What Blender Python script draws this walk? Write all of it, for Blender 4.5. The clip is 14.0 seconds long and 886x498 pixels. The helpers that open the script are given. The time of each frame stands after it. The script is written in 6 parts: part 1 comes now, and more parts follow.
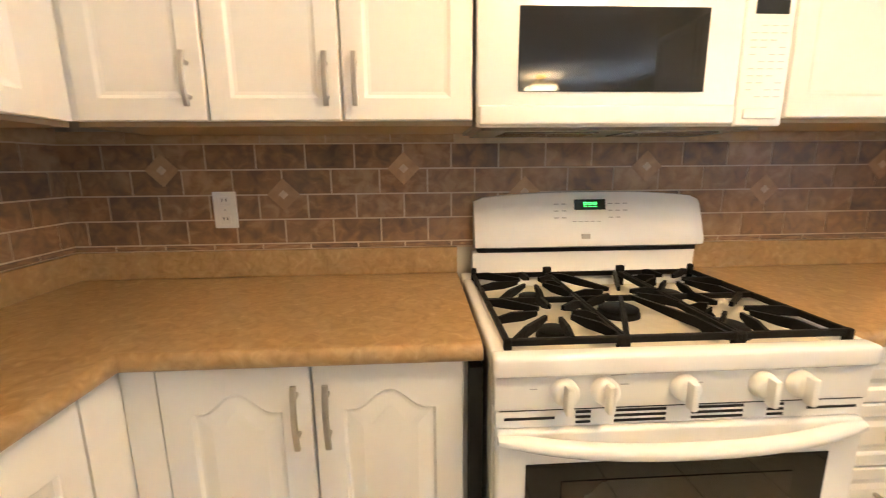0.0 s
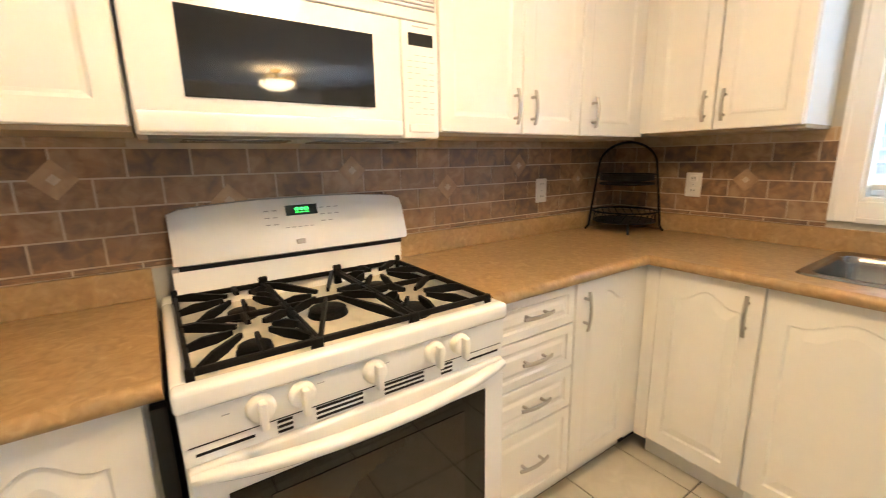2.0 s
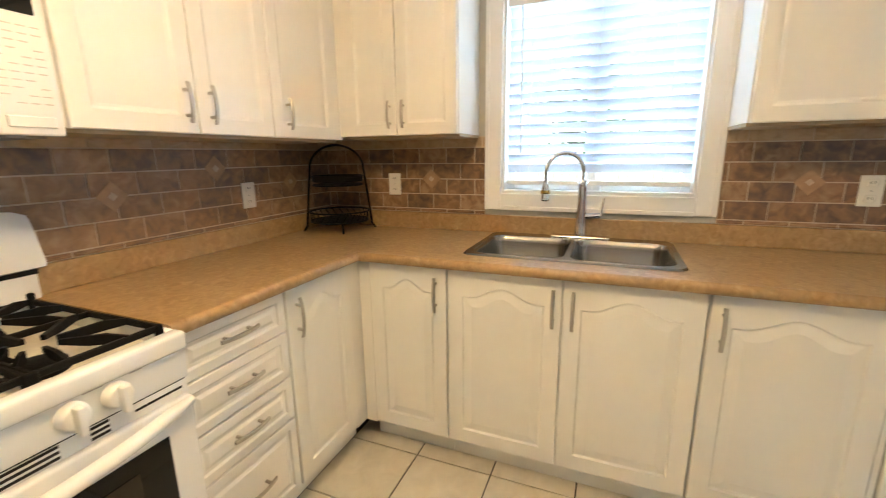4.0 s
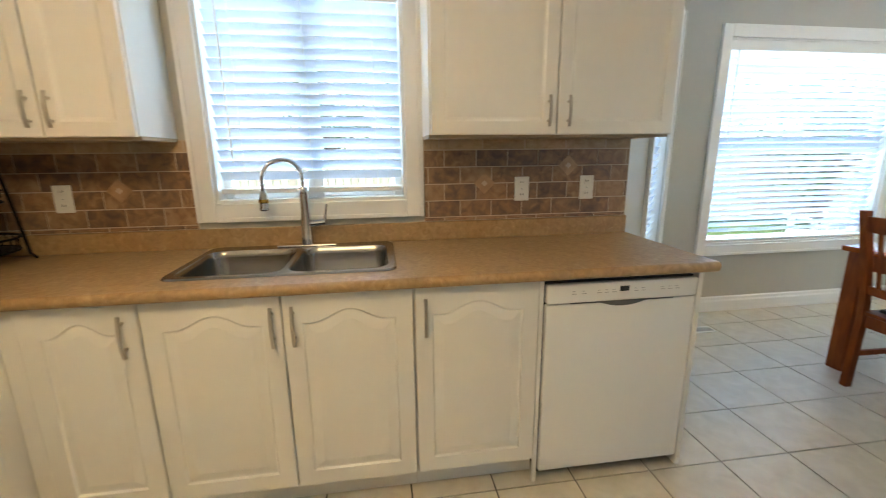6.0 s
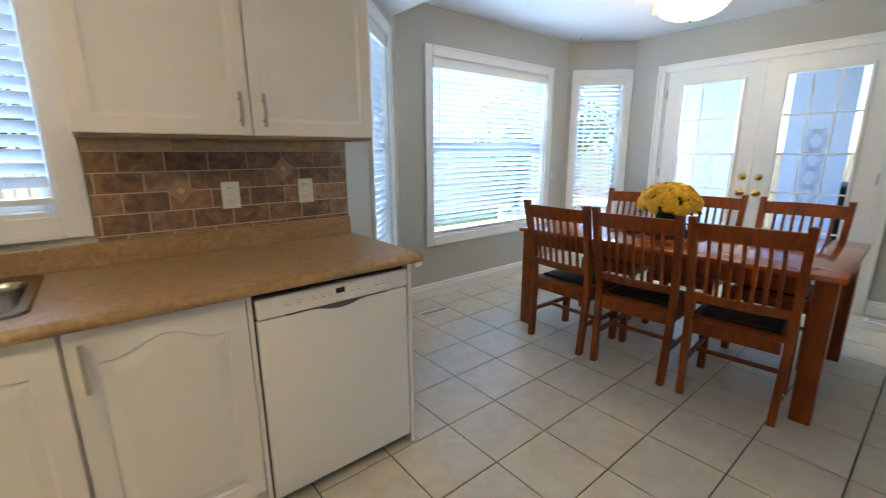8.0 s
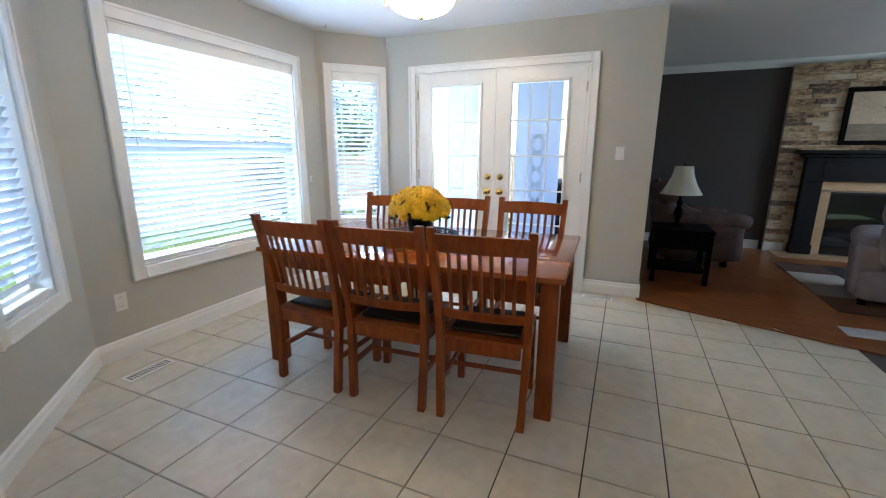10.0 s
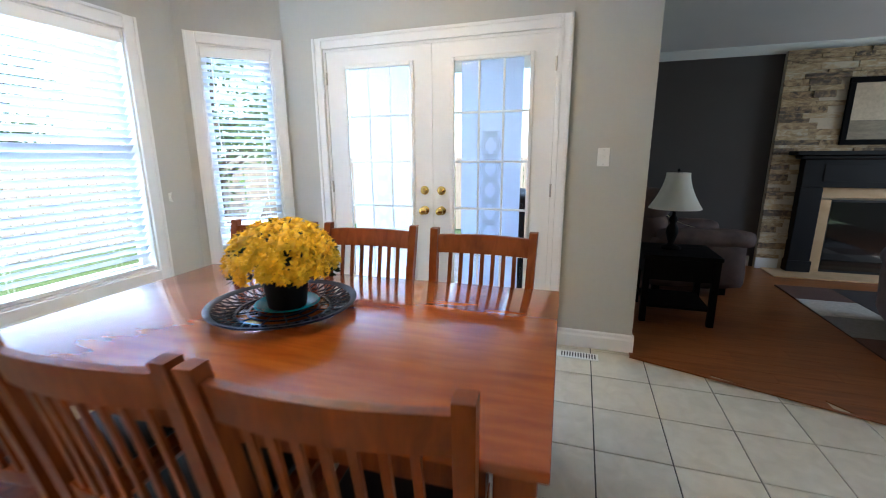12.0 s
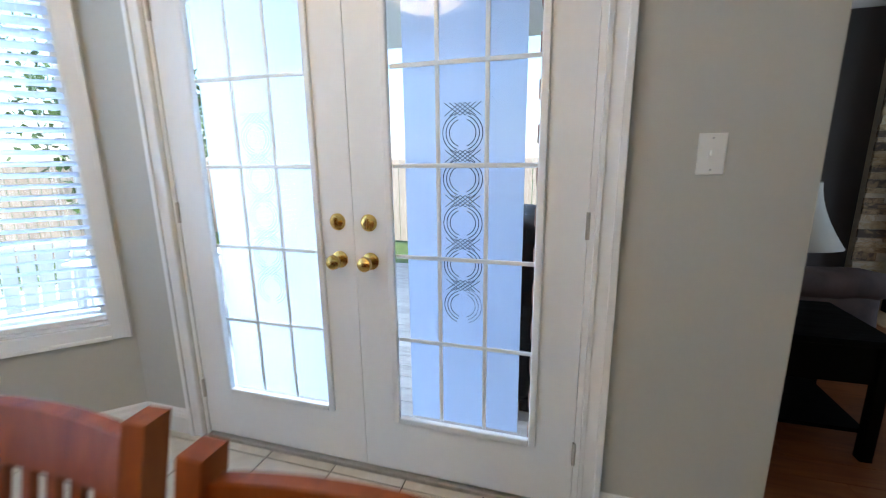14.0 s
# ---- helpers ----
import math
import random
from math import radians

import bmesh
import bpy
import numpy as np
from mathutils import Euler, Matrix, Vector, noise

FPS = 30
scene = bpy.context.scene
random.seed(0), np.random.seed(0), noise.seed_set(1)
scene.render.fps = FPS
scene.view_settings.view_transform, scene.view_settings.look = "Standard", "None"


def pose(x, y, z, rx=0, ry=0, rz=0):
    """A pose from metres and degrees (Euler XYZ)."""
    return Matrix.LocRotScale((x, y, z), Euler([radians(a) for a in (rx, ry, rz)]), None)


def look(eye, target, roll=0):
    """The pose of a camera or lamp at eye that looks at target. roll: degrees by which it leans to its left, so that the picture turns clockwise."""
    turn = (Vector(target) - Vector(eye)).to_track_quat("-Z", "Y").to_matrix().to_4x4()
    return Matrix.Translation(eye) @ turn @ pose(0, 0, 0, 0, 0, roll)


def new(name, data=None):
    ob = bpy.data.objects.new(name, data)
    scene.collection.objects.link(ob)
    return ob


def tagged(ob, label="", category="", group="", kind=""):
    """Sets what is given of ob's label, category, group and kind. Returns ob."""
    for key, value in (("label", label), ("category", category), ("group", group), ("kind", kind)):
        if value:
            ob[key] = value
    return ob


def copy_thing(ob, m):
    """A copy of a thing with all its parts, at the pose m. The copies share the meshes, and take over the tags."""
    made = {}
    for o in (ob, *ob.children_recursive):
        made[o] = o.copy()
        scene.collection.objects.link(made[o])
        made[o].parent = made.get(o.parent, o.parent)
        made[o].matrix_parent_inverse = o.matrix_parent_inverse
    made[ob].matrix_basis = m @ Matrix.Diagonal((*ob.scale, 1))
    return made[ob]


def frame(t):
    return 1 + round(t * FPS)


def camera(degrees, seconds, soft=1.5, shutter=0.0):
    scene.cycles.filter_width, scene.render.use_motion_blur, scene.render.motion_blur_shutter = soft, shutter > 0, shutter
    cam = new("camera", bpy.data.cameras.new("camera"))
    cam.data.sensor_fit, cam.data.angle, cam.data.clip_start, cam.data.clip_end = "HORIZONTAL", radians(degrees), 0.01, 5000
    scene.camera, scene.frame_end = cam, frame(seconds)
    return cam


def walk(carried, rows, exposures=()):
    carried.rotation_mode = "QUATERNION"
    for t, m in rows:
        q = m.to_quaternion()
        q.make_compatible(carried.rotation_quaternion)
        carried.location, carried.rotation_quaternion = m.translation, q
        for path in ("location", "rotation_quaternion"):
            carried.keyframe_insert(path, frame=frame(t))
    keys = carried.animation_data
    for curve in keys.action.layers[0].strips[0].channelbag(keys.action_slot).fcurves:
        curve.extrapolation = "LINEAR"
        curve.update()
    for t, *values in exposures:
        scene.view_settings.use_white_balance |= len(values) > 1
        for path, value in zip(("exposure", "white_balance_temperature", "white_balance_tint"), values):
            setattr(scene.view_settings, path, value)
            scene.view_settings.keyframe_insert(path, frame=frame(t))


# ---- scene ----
# camera brightening and white balance along the walk: seconds, stops
EXPOSURES = [(0.0, 2.37, 6350, 10), (3.0, 2.33, 6250, 8), (5.5, 1.80, 6250, 2), (6.5, 1.70, 5950, 3), (8.0, 1.50, 5750, 6), (9.0, 1.60, 5870, 9), (11.5, 1.76, 5830, 8), (13.0, 1.80, 6020, 11), (14.0, 1.54, 5780, 10)]
cam = camera(93.3, 14.0, soft=1.0, shutter=0.35)
PATH = [
    (0, (0.876, 0.179, 1.267), (0.982, 2.139, 0.883), -0.5),
    (0.5, (0.909, 0.171, 1.274), (1.279, 2.097, 0.88), -0.8),
    (1, (0.951, 0.152, 1.287), (1.577, 2.006, 0.876), -0.9),
    (1.5, (0.987, 0.133, 1.289), (1.862, 1.884, 0.879), -0.9),
    (2, (1.032, 0.107, 1.3), (2.136, 1.72, 0.879), -1.0),
    (2.5, (1.08, 0.082, 1.305), (2.398, 1.524, 0.878), -1.0),
    (3, (1.119, 0.05, 1.308), (2.625, 1.293, 0.875), -1.0),
    (3.2, (1.125, 0.033, 1.306), (2.7, 1.187, 0.873), -1.0),
    (5.3, (1.218, -0.125, 1.311), (3.17, -0.056, 0.878), -0.5),
    (5.5, (1.215, -0.165, 1.315), (3.168, -0.177, 0.884), -0.6),
    (6, (1.236, -0.213, 1.331), (3.164, -0.496, 0.883), -0.6),
    (6.5, (1.246, -0.257, 1.325), (3.117, -0.806, 0.88), -0.4),
    (7, (1.23, -0.306, 1.343), (3.011, -1.091, 0.882), 0.0),
    (7.5, (1.207, -0.376, 1.342), (2.865, -1.396, 0.883), 0.1),
    (8, (1.202, -0.454, 1.332), (2.712, -1.686, 0.884), -0.3),
    (8.5, (1.184, -0.558, 1.336), (2.514, -1.983, 0.887), -0.0),
    (9, (1.205, -0.699, 1.331), (2.323, -2.297, 0.886), -0.1),
    (9.2, (1.188, -0.759, 1.346), (2.22, -2.412, 0.895), 0.0),
    (11.3, (1.346, -1.779, 1.35), (1.958, -3.633, 0.913), -0.2),
    (11.5, (1.355, -1.918, 1.344), (1.967, -3.772, 0.91), -0.2),
    (12, (1.423, -2.284, 1.35), (2.029, -4.139, 0.914), -0.3),
    (12.5, (1.47, -2.667, 1.348), (2.078, -4.522, 0.913), -0.3),
    (13, (1.537, -3.047, 1.348), (2.135, -4.904, 0.907), -0.5),
    (13.5, (1.595, -3.447, 1.334), (2.195, -5.307, 0.911), -0.4),
    (14, (1.685, -3.835, 1.336), (2.246, -5.706, 0.906), -0.7),
]
walk(cam, [(t, look(eye, target, roll)) for t, eye, target, roll in PATH],
     exposures=EXPOSURES)
# ---- world, sun and lamps ----
world = bpy.data.worlds.new("sky")
scene.world = world
world.use_nodes = True
wn = world.node_tree
sky = wn.nodes.new("ShaderNodeTexSky")
sky.sky_type = "NISHITA"
sky.sun_disc = False
sky.sun_elevation = radians(45)
sky.sun_rotation = radians(-44)
wn.links.new(sky.outputs[0], wn.nodes["Background"].inputs[0])
wn.nodes["Background"].inputs[1].default_value = 0.15

sun = new("sun", bpy.data.lights.new("sun", "SUN"))
sun.data.energy, sun.data.angle, sun.data.color = 3.5, radians(0.6), (1.0, 0.95, 0.87)
sun.matrix_world = look((0, 8, 12), (5.2, 2.6, 4.0))


def window_light(name, at, target, w, h, watts):
    ob = new(name, bpy.data.lights.new(name, "AREA"))
    ob.data.shape, ob.data.size, ob.data.size_y = "RECTANGLE", w, h
    ob.data.energy, ob.data.color = watts, (0.66, 0.82, 1.0)
    ob.matrix_world = look(at, target)
    return ob


window_light("daylight_kitchen_window", (3.62, 0.10, 1.62), (0, 0.10, 1.5), 1.0, 1.1, 12.5)
window_light("daylight_bay_window", (4.60, -3.58, 1.40), (0, -3.58, 1.2), 1.8, 1.7, 38)

# area lamp above the deck, added to brighten the frosted door film
window_light("daylight_patio_doors", (3.9, -6.6, 3.1), (3.0, -5.2, 1.1), 3.0, 1.8, 960)
window_light("daylight_narrow_window", (4.06, -1.62, 1.40), (3.5, -2.18, 1.35), 0.62, 1.6, 9)
# lamp at an assumed, unseen opening, added to brighten the living room
window_light("daylight_living_window", (-3.66, -6.4, 1.5), (0, -6.4, 1.3), 1.9, 1.3, 10.5)

# ---- materials ----
def mat(name, colour=(0.8, 0.8, 0.8), rough=0.5, metal=0.0, vary=0.06, scale=8.0, bump=0.0, bump_scale=120.0, stretch=(1, 1, 1), spread=0.0, spec=0.5, fine=40.0, coat=0.0):
    """A surface with cloudy and fine variation in colour, roughness and relief."""
    m = bpy.data.materials.new(name)
    m.use_nodes = True
    t = m.node_tree
    b = t.nodes["Principled BSDF"]
    b.inputs["Roughness"].default_value, b.inputs["Metallic"].default_value = rough, metal
    b.inputs["Specular IOR Level"].default_value = spec
    b.inputs["Coat Weight"].default_value = coat
    b.inputs["Coat Roughness"].default_value = 0.12
    co = t.nodes.new("ShaderNodeTexCoord")
    mp = t.nodes.new("ShaderNodeMapping")
    mp.inputs["Scale"].default_value = stretch
    t.links.new(co.outputs["Object"], mp.inputs[0])
    n1, n2 = t.nodes.new("ShaderNodeTexNoise"), t.nodes.new("ShaderNodeTexNoise")
    n1.inputs["Scale"].default_value, n2.inputs["Scale"].default_value = scale, fine
    n1.inputs["Detail"].default_value = n2.inputs["Detail"].default_value = 4
    for n in (n1, n2):
        t.links.new(mp.outputs[0], n.inputs["Vector"])
    add = t.nodes.new("ShaderNodeMath")
    add.operation = "MULTIPLY_ADD"
    add.inputs[1].default_value = 0.45
    t.links.new(n2.outputs[0], add.inputs[0])
    t.links.new(n1.outputs[0], add.inputs[2])
    mix = t.nodes.new("ShaderNodeMapRange")
    mix.inputs["From Min"].default_value, mix.inputs["From Max"].default_value = 0.35, 1.1
    mix.inputs["To Min"].default_value, mix.inputs["To Max"].default_value = 1 - vary * 1.6, 1 + vary * 1.2
    t.links.new(add.outputs[0], mix.inputs[0])
    last = mix.outputs[0]
    if spread:
        info = t.nodes.new("ShaderNodeObjectInfo")
        geo = t.nodes.new("ShaderNodeNewGeometry")
        s = t.nodes.new("ShaderNodeMath")
        s.operation = "ADD"
        t.links.new(info.outputs["Random"], s.inputs[0])
        t.links.new(geo.outputs["Random Per Island"], s.inputs[1])
        f = t.nodes.new("ShaderNodeMath")
        f.operation = "FRACT"
        t.links.new(s.outputs[0], f.inputs[0])
        r = t.nodes.new("ShaderNodeMapRange")
        r.inputs["To Min"].default_value, r.inputs["To Max"].default_value = 1 - spread, 1 + spread
        t.links.new(f.outputs[0], r.inputs[0])
        mul = t.nodes.new("ShaderNodeMath")
        mul.operation = "MULTIPLY"
        t.links.new(last, mul.inputs[0])
        t.links.new(r.outputs[0], mul.inputs[1])
        last = mul.outputs[0]
    col = t.nodes.new("ShaderNodeVectorMath")
    col.operation = "SCALE"
    col.inputs[0].default_value = colour
    t.links.new(last, col.inputs["Scale"])
    t.links.new(col.outputs[0], b.inputs["Base Color"])
    rr = t.nodes.new("ShaderNodeMapRange")
    rr.inputs["To Min"].default_value, rr.inputs["To Max"].default_value = rough * 0.75, min(1, rough * 1.25)
    t.links.new(n1.outputs[0], rr.inputs[0])
    t.links.new(rr.outputs[0], b.inputs["Roughness"])
    if bump:
        n3 = t.nodes.new("ShaderNodeTexNoise")
        n3.inputs["Scale"].default_value = bump_scale
        t.links.new(mp.outputs[0], n3.inputs["Vector"])
        bp = t.nodes.new("ShaderNodeBump")
        bp.inputs["Strength"].default_value, bp.inputs["Distance"].default_value = bump, 0.004
        t.links.new(n3.outputs[0], bp.inputs["Height"])
        t.links.new(bp.outputs[0], b.inputs["Normal"])
    return m


def ramp_mat(name, stops, scale, rough, spread=0.0, detail=6.0, distort=0.6, stretch=(1, 1, 1), bump=0.1, spec=0.5, coat=0.0, fine_amount=0.0):
    """A mottled surface: noise through a colour ramp, shifted piece by piece."""
    m = bpy.data.materials.new(name)
    m.use_nodes = True
    t = m.node_tree
    b = t.nodes["Principled BSDF"]
    b.inputs["Roughness"].default_value = rough
    b.inputs["Specular IOR Level"].default_value = spec
    b.inputs["Coat Weight"].default_value = coat
    b.inputs["Coat Roughness"].default_value = 0.1
    co = t.nodes.new("ShaderNodeTexCoord")
    mp = t.nodes.new("ShaderNodeMapping")
    mp.inputs["Scale"].default_value = stretch
    t.links.new(co.outputs["Object"], mp.inputs[0])
    info = t.nodes.new("ShaderNodeObjectInfo")
    geo = t.nodes.new("ShaderNodeNewGeometry")
    s = t.nodes.new("ShaderNodeMath")
    s.operation = "ADD"
    t.links.new(info.outputs["Random"], s.inputs[0])
    t.links.new(geo.outputs["Random Per Island"], s.inputs[1])
    off = t.nodes.new("ShaderNodeVectorMath")
    off.operation = "MULTIPLY_ADD"
    off.inputs[1].default_value = (37.0, 53.0, 71.0) if spread else (0, 0, 0)
    cmb = t.nodes.new("ShaderNodeCombineXYZ")
    for k in range(3):
        t.links.new(s.outputs[0], cmb.inputs[k])
    t.links.new(cmb.outputs[0], off.inputs[0])
    t.links.new(mp.outputs[0], off.inputs[2])
    n = t.nodes.new("ShaderNodeTexNoise")
    n.inputs["Scale"].default_value, n.inputs["Detail"].default_value, n.inputs["Distortion"].default_value = scale, detail, distort
    t.links.new(off.outputs[0], n.inputs["Vector"])
    fr = t.nodes.new("ShaderNodeMath")
    fr.operation = "FRACT"
    t.links.new(s.outputs[0], fr.inputs[0])
    sh = t.nodes.new("ShaderNodeMapRange")
    sh.inputs["To Min"].default_value, sh.inputs["To Max"].default_value = -spread, spread
    t.links.new(fr.outputs[0], sh.inputs[0])
    ad = t.nodes.new("ShaderNodeMath")
    t.links.new(n.outputs[0], ad.inputs[0])
    t.links.new(sh.outputs[0], ad.inputs[1])
    r = t.nodes.new("ShaderNodeValToRGB")
    els = r.color_ramp.elements
    while len(els) < len(stops):
        els.new(0.5)
    for e, (p, c) in zip(els, stops):
        e.position, e.color = p, (*c, 1)
    t.links.new(ad.outputs[0], r.inputs[0])
    t.links.new(r.outputs[0], b.inputs["Base Color"])
    if bump:
        bp = t.nodes.new("ShaderNodeBump")
        bp.inputs["Strength"].default_value, bp.inputs["Distance"].default_value = bump, 0.004
        t.links.new(n.outputs[0], bp.inputs["Height"])
        t.links.new(bp.outputs[0], b.inputs["Normal"])
    return m


def glass_mat(name, tint=(1, 1, 1), gloss=0.08, rough=0.02):
    m = bpy.data.materials.new(name)
    m.use_nodes = True
    t = m.node_tree
    t.nodes.remove(t.nodes["Principled BSDF"])
    tr, gl, mx = t.nodes.new("ShaderNodeBsdfTransparent"), t.nodes.new("ShaderNodeBsdfGlossy"), t.nodes.new("ShaderNodeMixShader")
    tr.inputs[0].default_value = (*tint, 1)
    gl.inputs["Roughness"].default_value = rough
    mx.inputs[0].default_value = gloss
    t.links.new(tr.outputs[0], mx.inputs[1])
    t.links.new(gl.outputs[0], mx.inputs[2])
    t.links.new(mx.outputs[0], t.nodes["Material Output"].inputs[0])
    return m


def milky_mat(name, colour, share, clear=0.0):
    """Light passes through, scattered: blind slats, frosted glass, lampshades."""
    m = bpy.data.materials.new(name)
    m.use_nodes = True
    t = m.node_tree
    b = t.nodes["Principled BSDF"]
    b.inputs["Base Color"].default_value = (*colour, 1)
    b.inputs["Roughness"].default_value = 0.45
    tl, mx = t.nodes.new("ShaderNodeBsdfTranslucent"), t.nodes.new("ShaderNodeMixShader")
    tl.inputs[0].default_value = (*colour, 1)
    mx.inputs[0].default_value = share
    t.links.new(b.outputs[0], mx.inputs[1])
    t.links.new(tl.outputs[0], mx.inputs[2])
    last = mx.outputs[0]
    if clear:
        tr, m2 = t.nodes.new("ShaderNodeBsdfTransparent"), t.nodes.new("ShaderNodeMixShader")
        m2.inputs[0].default_value = clear
        t.links.new(last, m2.inputs[1])
        t.links.new(tr.outputs[0], m2.inputs[2])
        last = m2.outputs[0]
    t.links.new(last, t.nodes["Material Output"].inputs[0])
    return m


def glow_mat(name, colour, strength):
    m = bpy.data.materials.new(name)
    m.use_nodes = True
    t = m.node_tree
    b = t.nodes["Principled BSDF"]
    b.inputs["Base Color"].default_value = (*colour, 1)
    b.inputs["Emission Color"].default_value = (*colour, 1)
    b.inputs["Emission Strength"].default_value = strength
    return m


M_WALL = mat("wall_paint", (0.50, 0.49, 0.44), 0.75, vary=0.03, scale=2.0, bump=0.15, bump_scale=260)
M_DARKWALL = mat("charcoal_paint", (0.062, 0.053, 0.050), 0.7, vary=0.05, scale=2.0, bump=0.12, bump_scale=260)
M_CEIL = mat("ceiling_paint", (0.80, 0.80, 0.81), 0.85, vary=0.02, scale=3.0, bump=0.35, bump_scale=150)
M_TRIM = mat("white_trim", (0.82, 0.82, 0.80), 0.35, vary=0.02, scale=5)
M_CAB = mat("cabinet_white", (0.80, 0.785, 0.74), 0.32, vary=0.025, scale=3.0, fine=25)
M_CABIN = mat("cabinet_inside", (0.45, 0.36, 0.24), 0.6, vary=0.08, scale=6)
M_ENAMEL = mat("white_enamel", (0.82, 0.82, 0.80), 0.16, vary=0.015, scale=4, spec=0.6)
M_PLASTIC = mat("white_plastic", (0.80, 0.79, 0.75), 0.35, vary=0.02, scale=10)
M_BLACK = mat("black_enamel", (0.012, 0.012, 0.012), 0.28, vary=0.1, scale=30)
M_IRON = mat("cast_iron", (0.007, 0.0065, 0.006), 0.6, spec=0.15, vary=0.25, scale=40, bump=0.3, bump_scale=300)
# near-black for dark parts; also painted in for the shade of gaps and slots
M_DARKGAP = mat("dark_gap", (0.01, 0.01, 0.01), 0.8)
M_GREY = mat("grey_print", (0.42, 0.42, 0.42), 0.5)
M_BLACKGLASS = mat("black_glass", (0.012, 0.011, 0.010), 0.04, vary=0.02, spec=0.75)
M_OVENGLASS = mat("oven_glass", (0.008, 0.007, 0.006), 0.04, vary=0.02, spec=0.35)
M_NICKEL = mat("brushed_nickel", (0.50, 0.47, 0.42), 0.33, 1.0, vary=0.08, scale=30, stretch=(1, 1, 0.1))
M_CHROME = mat("chrome", (0.70, 0.70, 0.71), 0.10, 1.0, vary=0.03)
M_STEEL = mat("stainless_steel", (0.30, 0.285, 0.265), 0.21, 1.0, vary=0.08, scale=12, stretch=(1, 0.1, 1))
M_BRASS = mat("brass", (0.70, 0.48, 0.14), 0.18, 1.0, vary=0.06, scale=30)
M_GROUT = mat("grout", (0.58, 0.49, 0.37), 0.85, vary=0.1, scale=20, bump=0.2)
M_FGROUT = mat("floor_grout", (0.06, 0.052, 0.045), 0.85, vary=0.12, scale=10, bump=0.2)
M_TILE = ramp_mat("slate_look_tile", [(0.20, (0.105, 0.070, 0.055)), (0.38, (0.185, 0.112, 0.068)), (0.54, (0.275, 0.160, 0.085)), (0.76, (0.40, 0.275, 0.165))], 1.7, 0.40, 0.13, stretch=(2, 1, 1), bump=0.12)
M_BORDER = ramp_mat("border_tile", [(0.3, (0.40, 0.28, 0.16)), (0.7, (0.55, 0.42, 0.27))], 1.6, 0.45, 0.15, stretch=(3, 1, 1))
M_INSET = ramp_mat("tile_inset", [(0.3, (0.36, 0.22, 0.12)), (0.7, (0.52, 0.35, 0.20))], 20, 0.4, 0.1)
M_PEARL = mat("inset_centre", (0.62, 0.50, 0.36), 0.3, vary=0.1, scale=60)
M_COUNTER = ramp_mat("laminate_counter", [(0.28, (0.29, 0.178, 0.074)), (0.45, (0.355, 0.228, 0.102)), (0.6, (0.405, 0.266, 0.126)), (0.75, (0.475, 0.338, 0.180))], 32, 0.34, 0.0, detail=7, distort=1.2, bump=0.02)
M_FTILE = ramp_mat("cream_floor_tile", [(0.25, (0.55, 0.50, 0.40)), (0.5, (0.61, 0.56, 0.455)), (0.75, (0.67, 0.62, 0.515))], 4, 0.34, 0.04, bump=0.03, spec=0.5)
M_TABLE = ramp_mat("cherry_table_wood", [(0.25, (0.26, 0.052, 0.005)), (0.5, (0.34, 0.078, 0.009)), (0.75, (0.42, 0.110, 0.015))], 4, 0.14, 0.05, stretch=(1.0, 7.0, 7.0), bump=0.004, spec=0.6, coat=0.6)
M_CHAIR = ramp_mat("cherry_chair_wood", [(0.25, (0.135, 0.026, 0.003)), (0.5, (0.205, 0.046, 0.005)), (0.75, (0.275, 0.072, 0.010))], 7, 0.36, 0.08, stretch=(4, 4, 0.8), bump=0.03, spec=0.28, coat=0.05)
M_SEAT = mat("dark_seat_leather", (0.006, 0.005, 0.005), 0.45, spec=0.2, vary=0.15, scale=10, bump=0.2, bump_scale=220)
M_WOODFLOOR = ramp_mat("red_laminate_floor", [(0.25, (0.17, 0.050, 0.014)), (0.5, (0.25, 0.082, 0.023)), (0.75, (0.33, 0.118, 0.037))], 5, 0.30, 0.09, stretch=(0.8, 7, 1), bump=0.03)
M_STONE = ramp_mat("ledge_stone", [(0.22, (0.10, 0.075, 0.055)), (0.40, (0.30, 0.20, 0.11)), (0.58, (0.48, 0.35, 0.20)), (0.78, (0.58, 0.50, 0.37))], 1.6, 0.8, 0.24, stretch=(3, 1, 1), bump=0.8)
M_SUEDE = ramp_mat("brown_suede", [(0.3, (0.060, 0.034, 0.027)), (0.7, (0.125, 0.076, 0.062))], 5, 0.85, 0.0, bump=0.25)
M_SUEDE2 = ramp_mat("mauve_suede", [(0.3, (0.17, 0.14, 0.16)), (0.7, (0.26, 0.225, 0.25))], 6, 0.85, 0.0, bump=0.25)
M_ESPRESSO = mat("espresso_wood", (0.004, 0.003, 0.003), 0.5, spec=0.05, vary=0.2, scale=6, stretch=(1, 6, 6))
M_MANTEL = mat("black_mantel_paint", (0.008, 0.0075, 0.008), 0.5, spec=0.2, vary=0.1, scale=6)
M_SURROUND = ramp_mat("tan_stone_surround", [(0.3, (0.46, 0.30, 0.15)), (0.7, (0.58, 0.41, 0.24))], 6, 0.35)
M_SHADE = milky_mat("cream_fabric_shade", (0.90, 0.87, 0.80), 0.35)
# white slats with the blue of daylight mixed into their colour
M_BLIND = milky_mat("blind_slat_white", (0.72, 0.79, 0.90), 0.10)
# one glass in two copies: lit left leaf, bluer right leaf in shade
M_FROST = milky_mat("frosted_glass", (0.82, 0.90, 1.0), 0.88, 0.10)
M_FROST_SHADED = milky_mat("etched_frosted_glass", (0.62, 0.73, 0.92), 0.80, 0.20)
M_GLASS = glass_mat("window_glass", gloss=0.02)
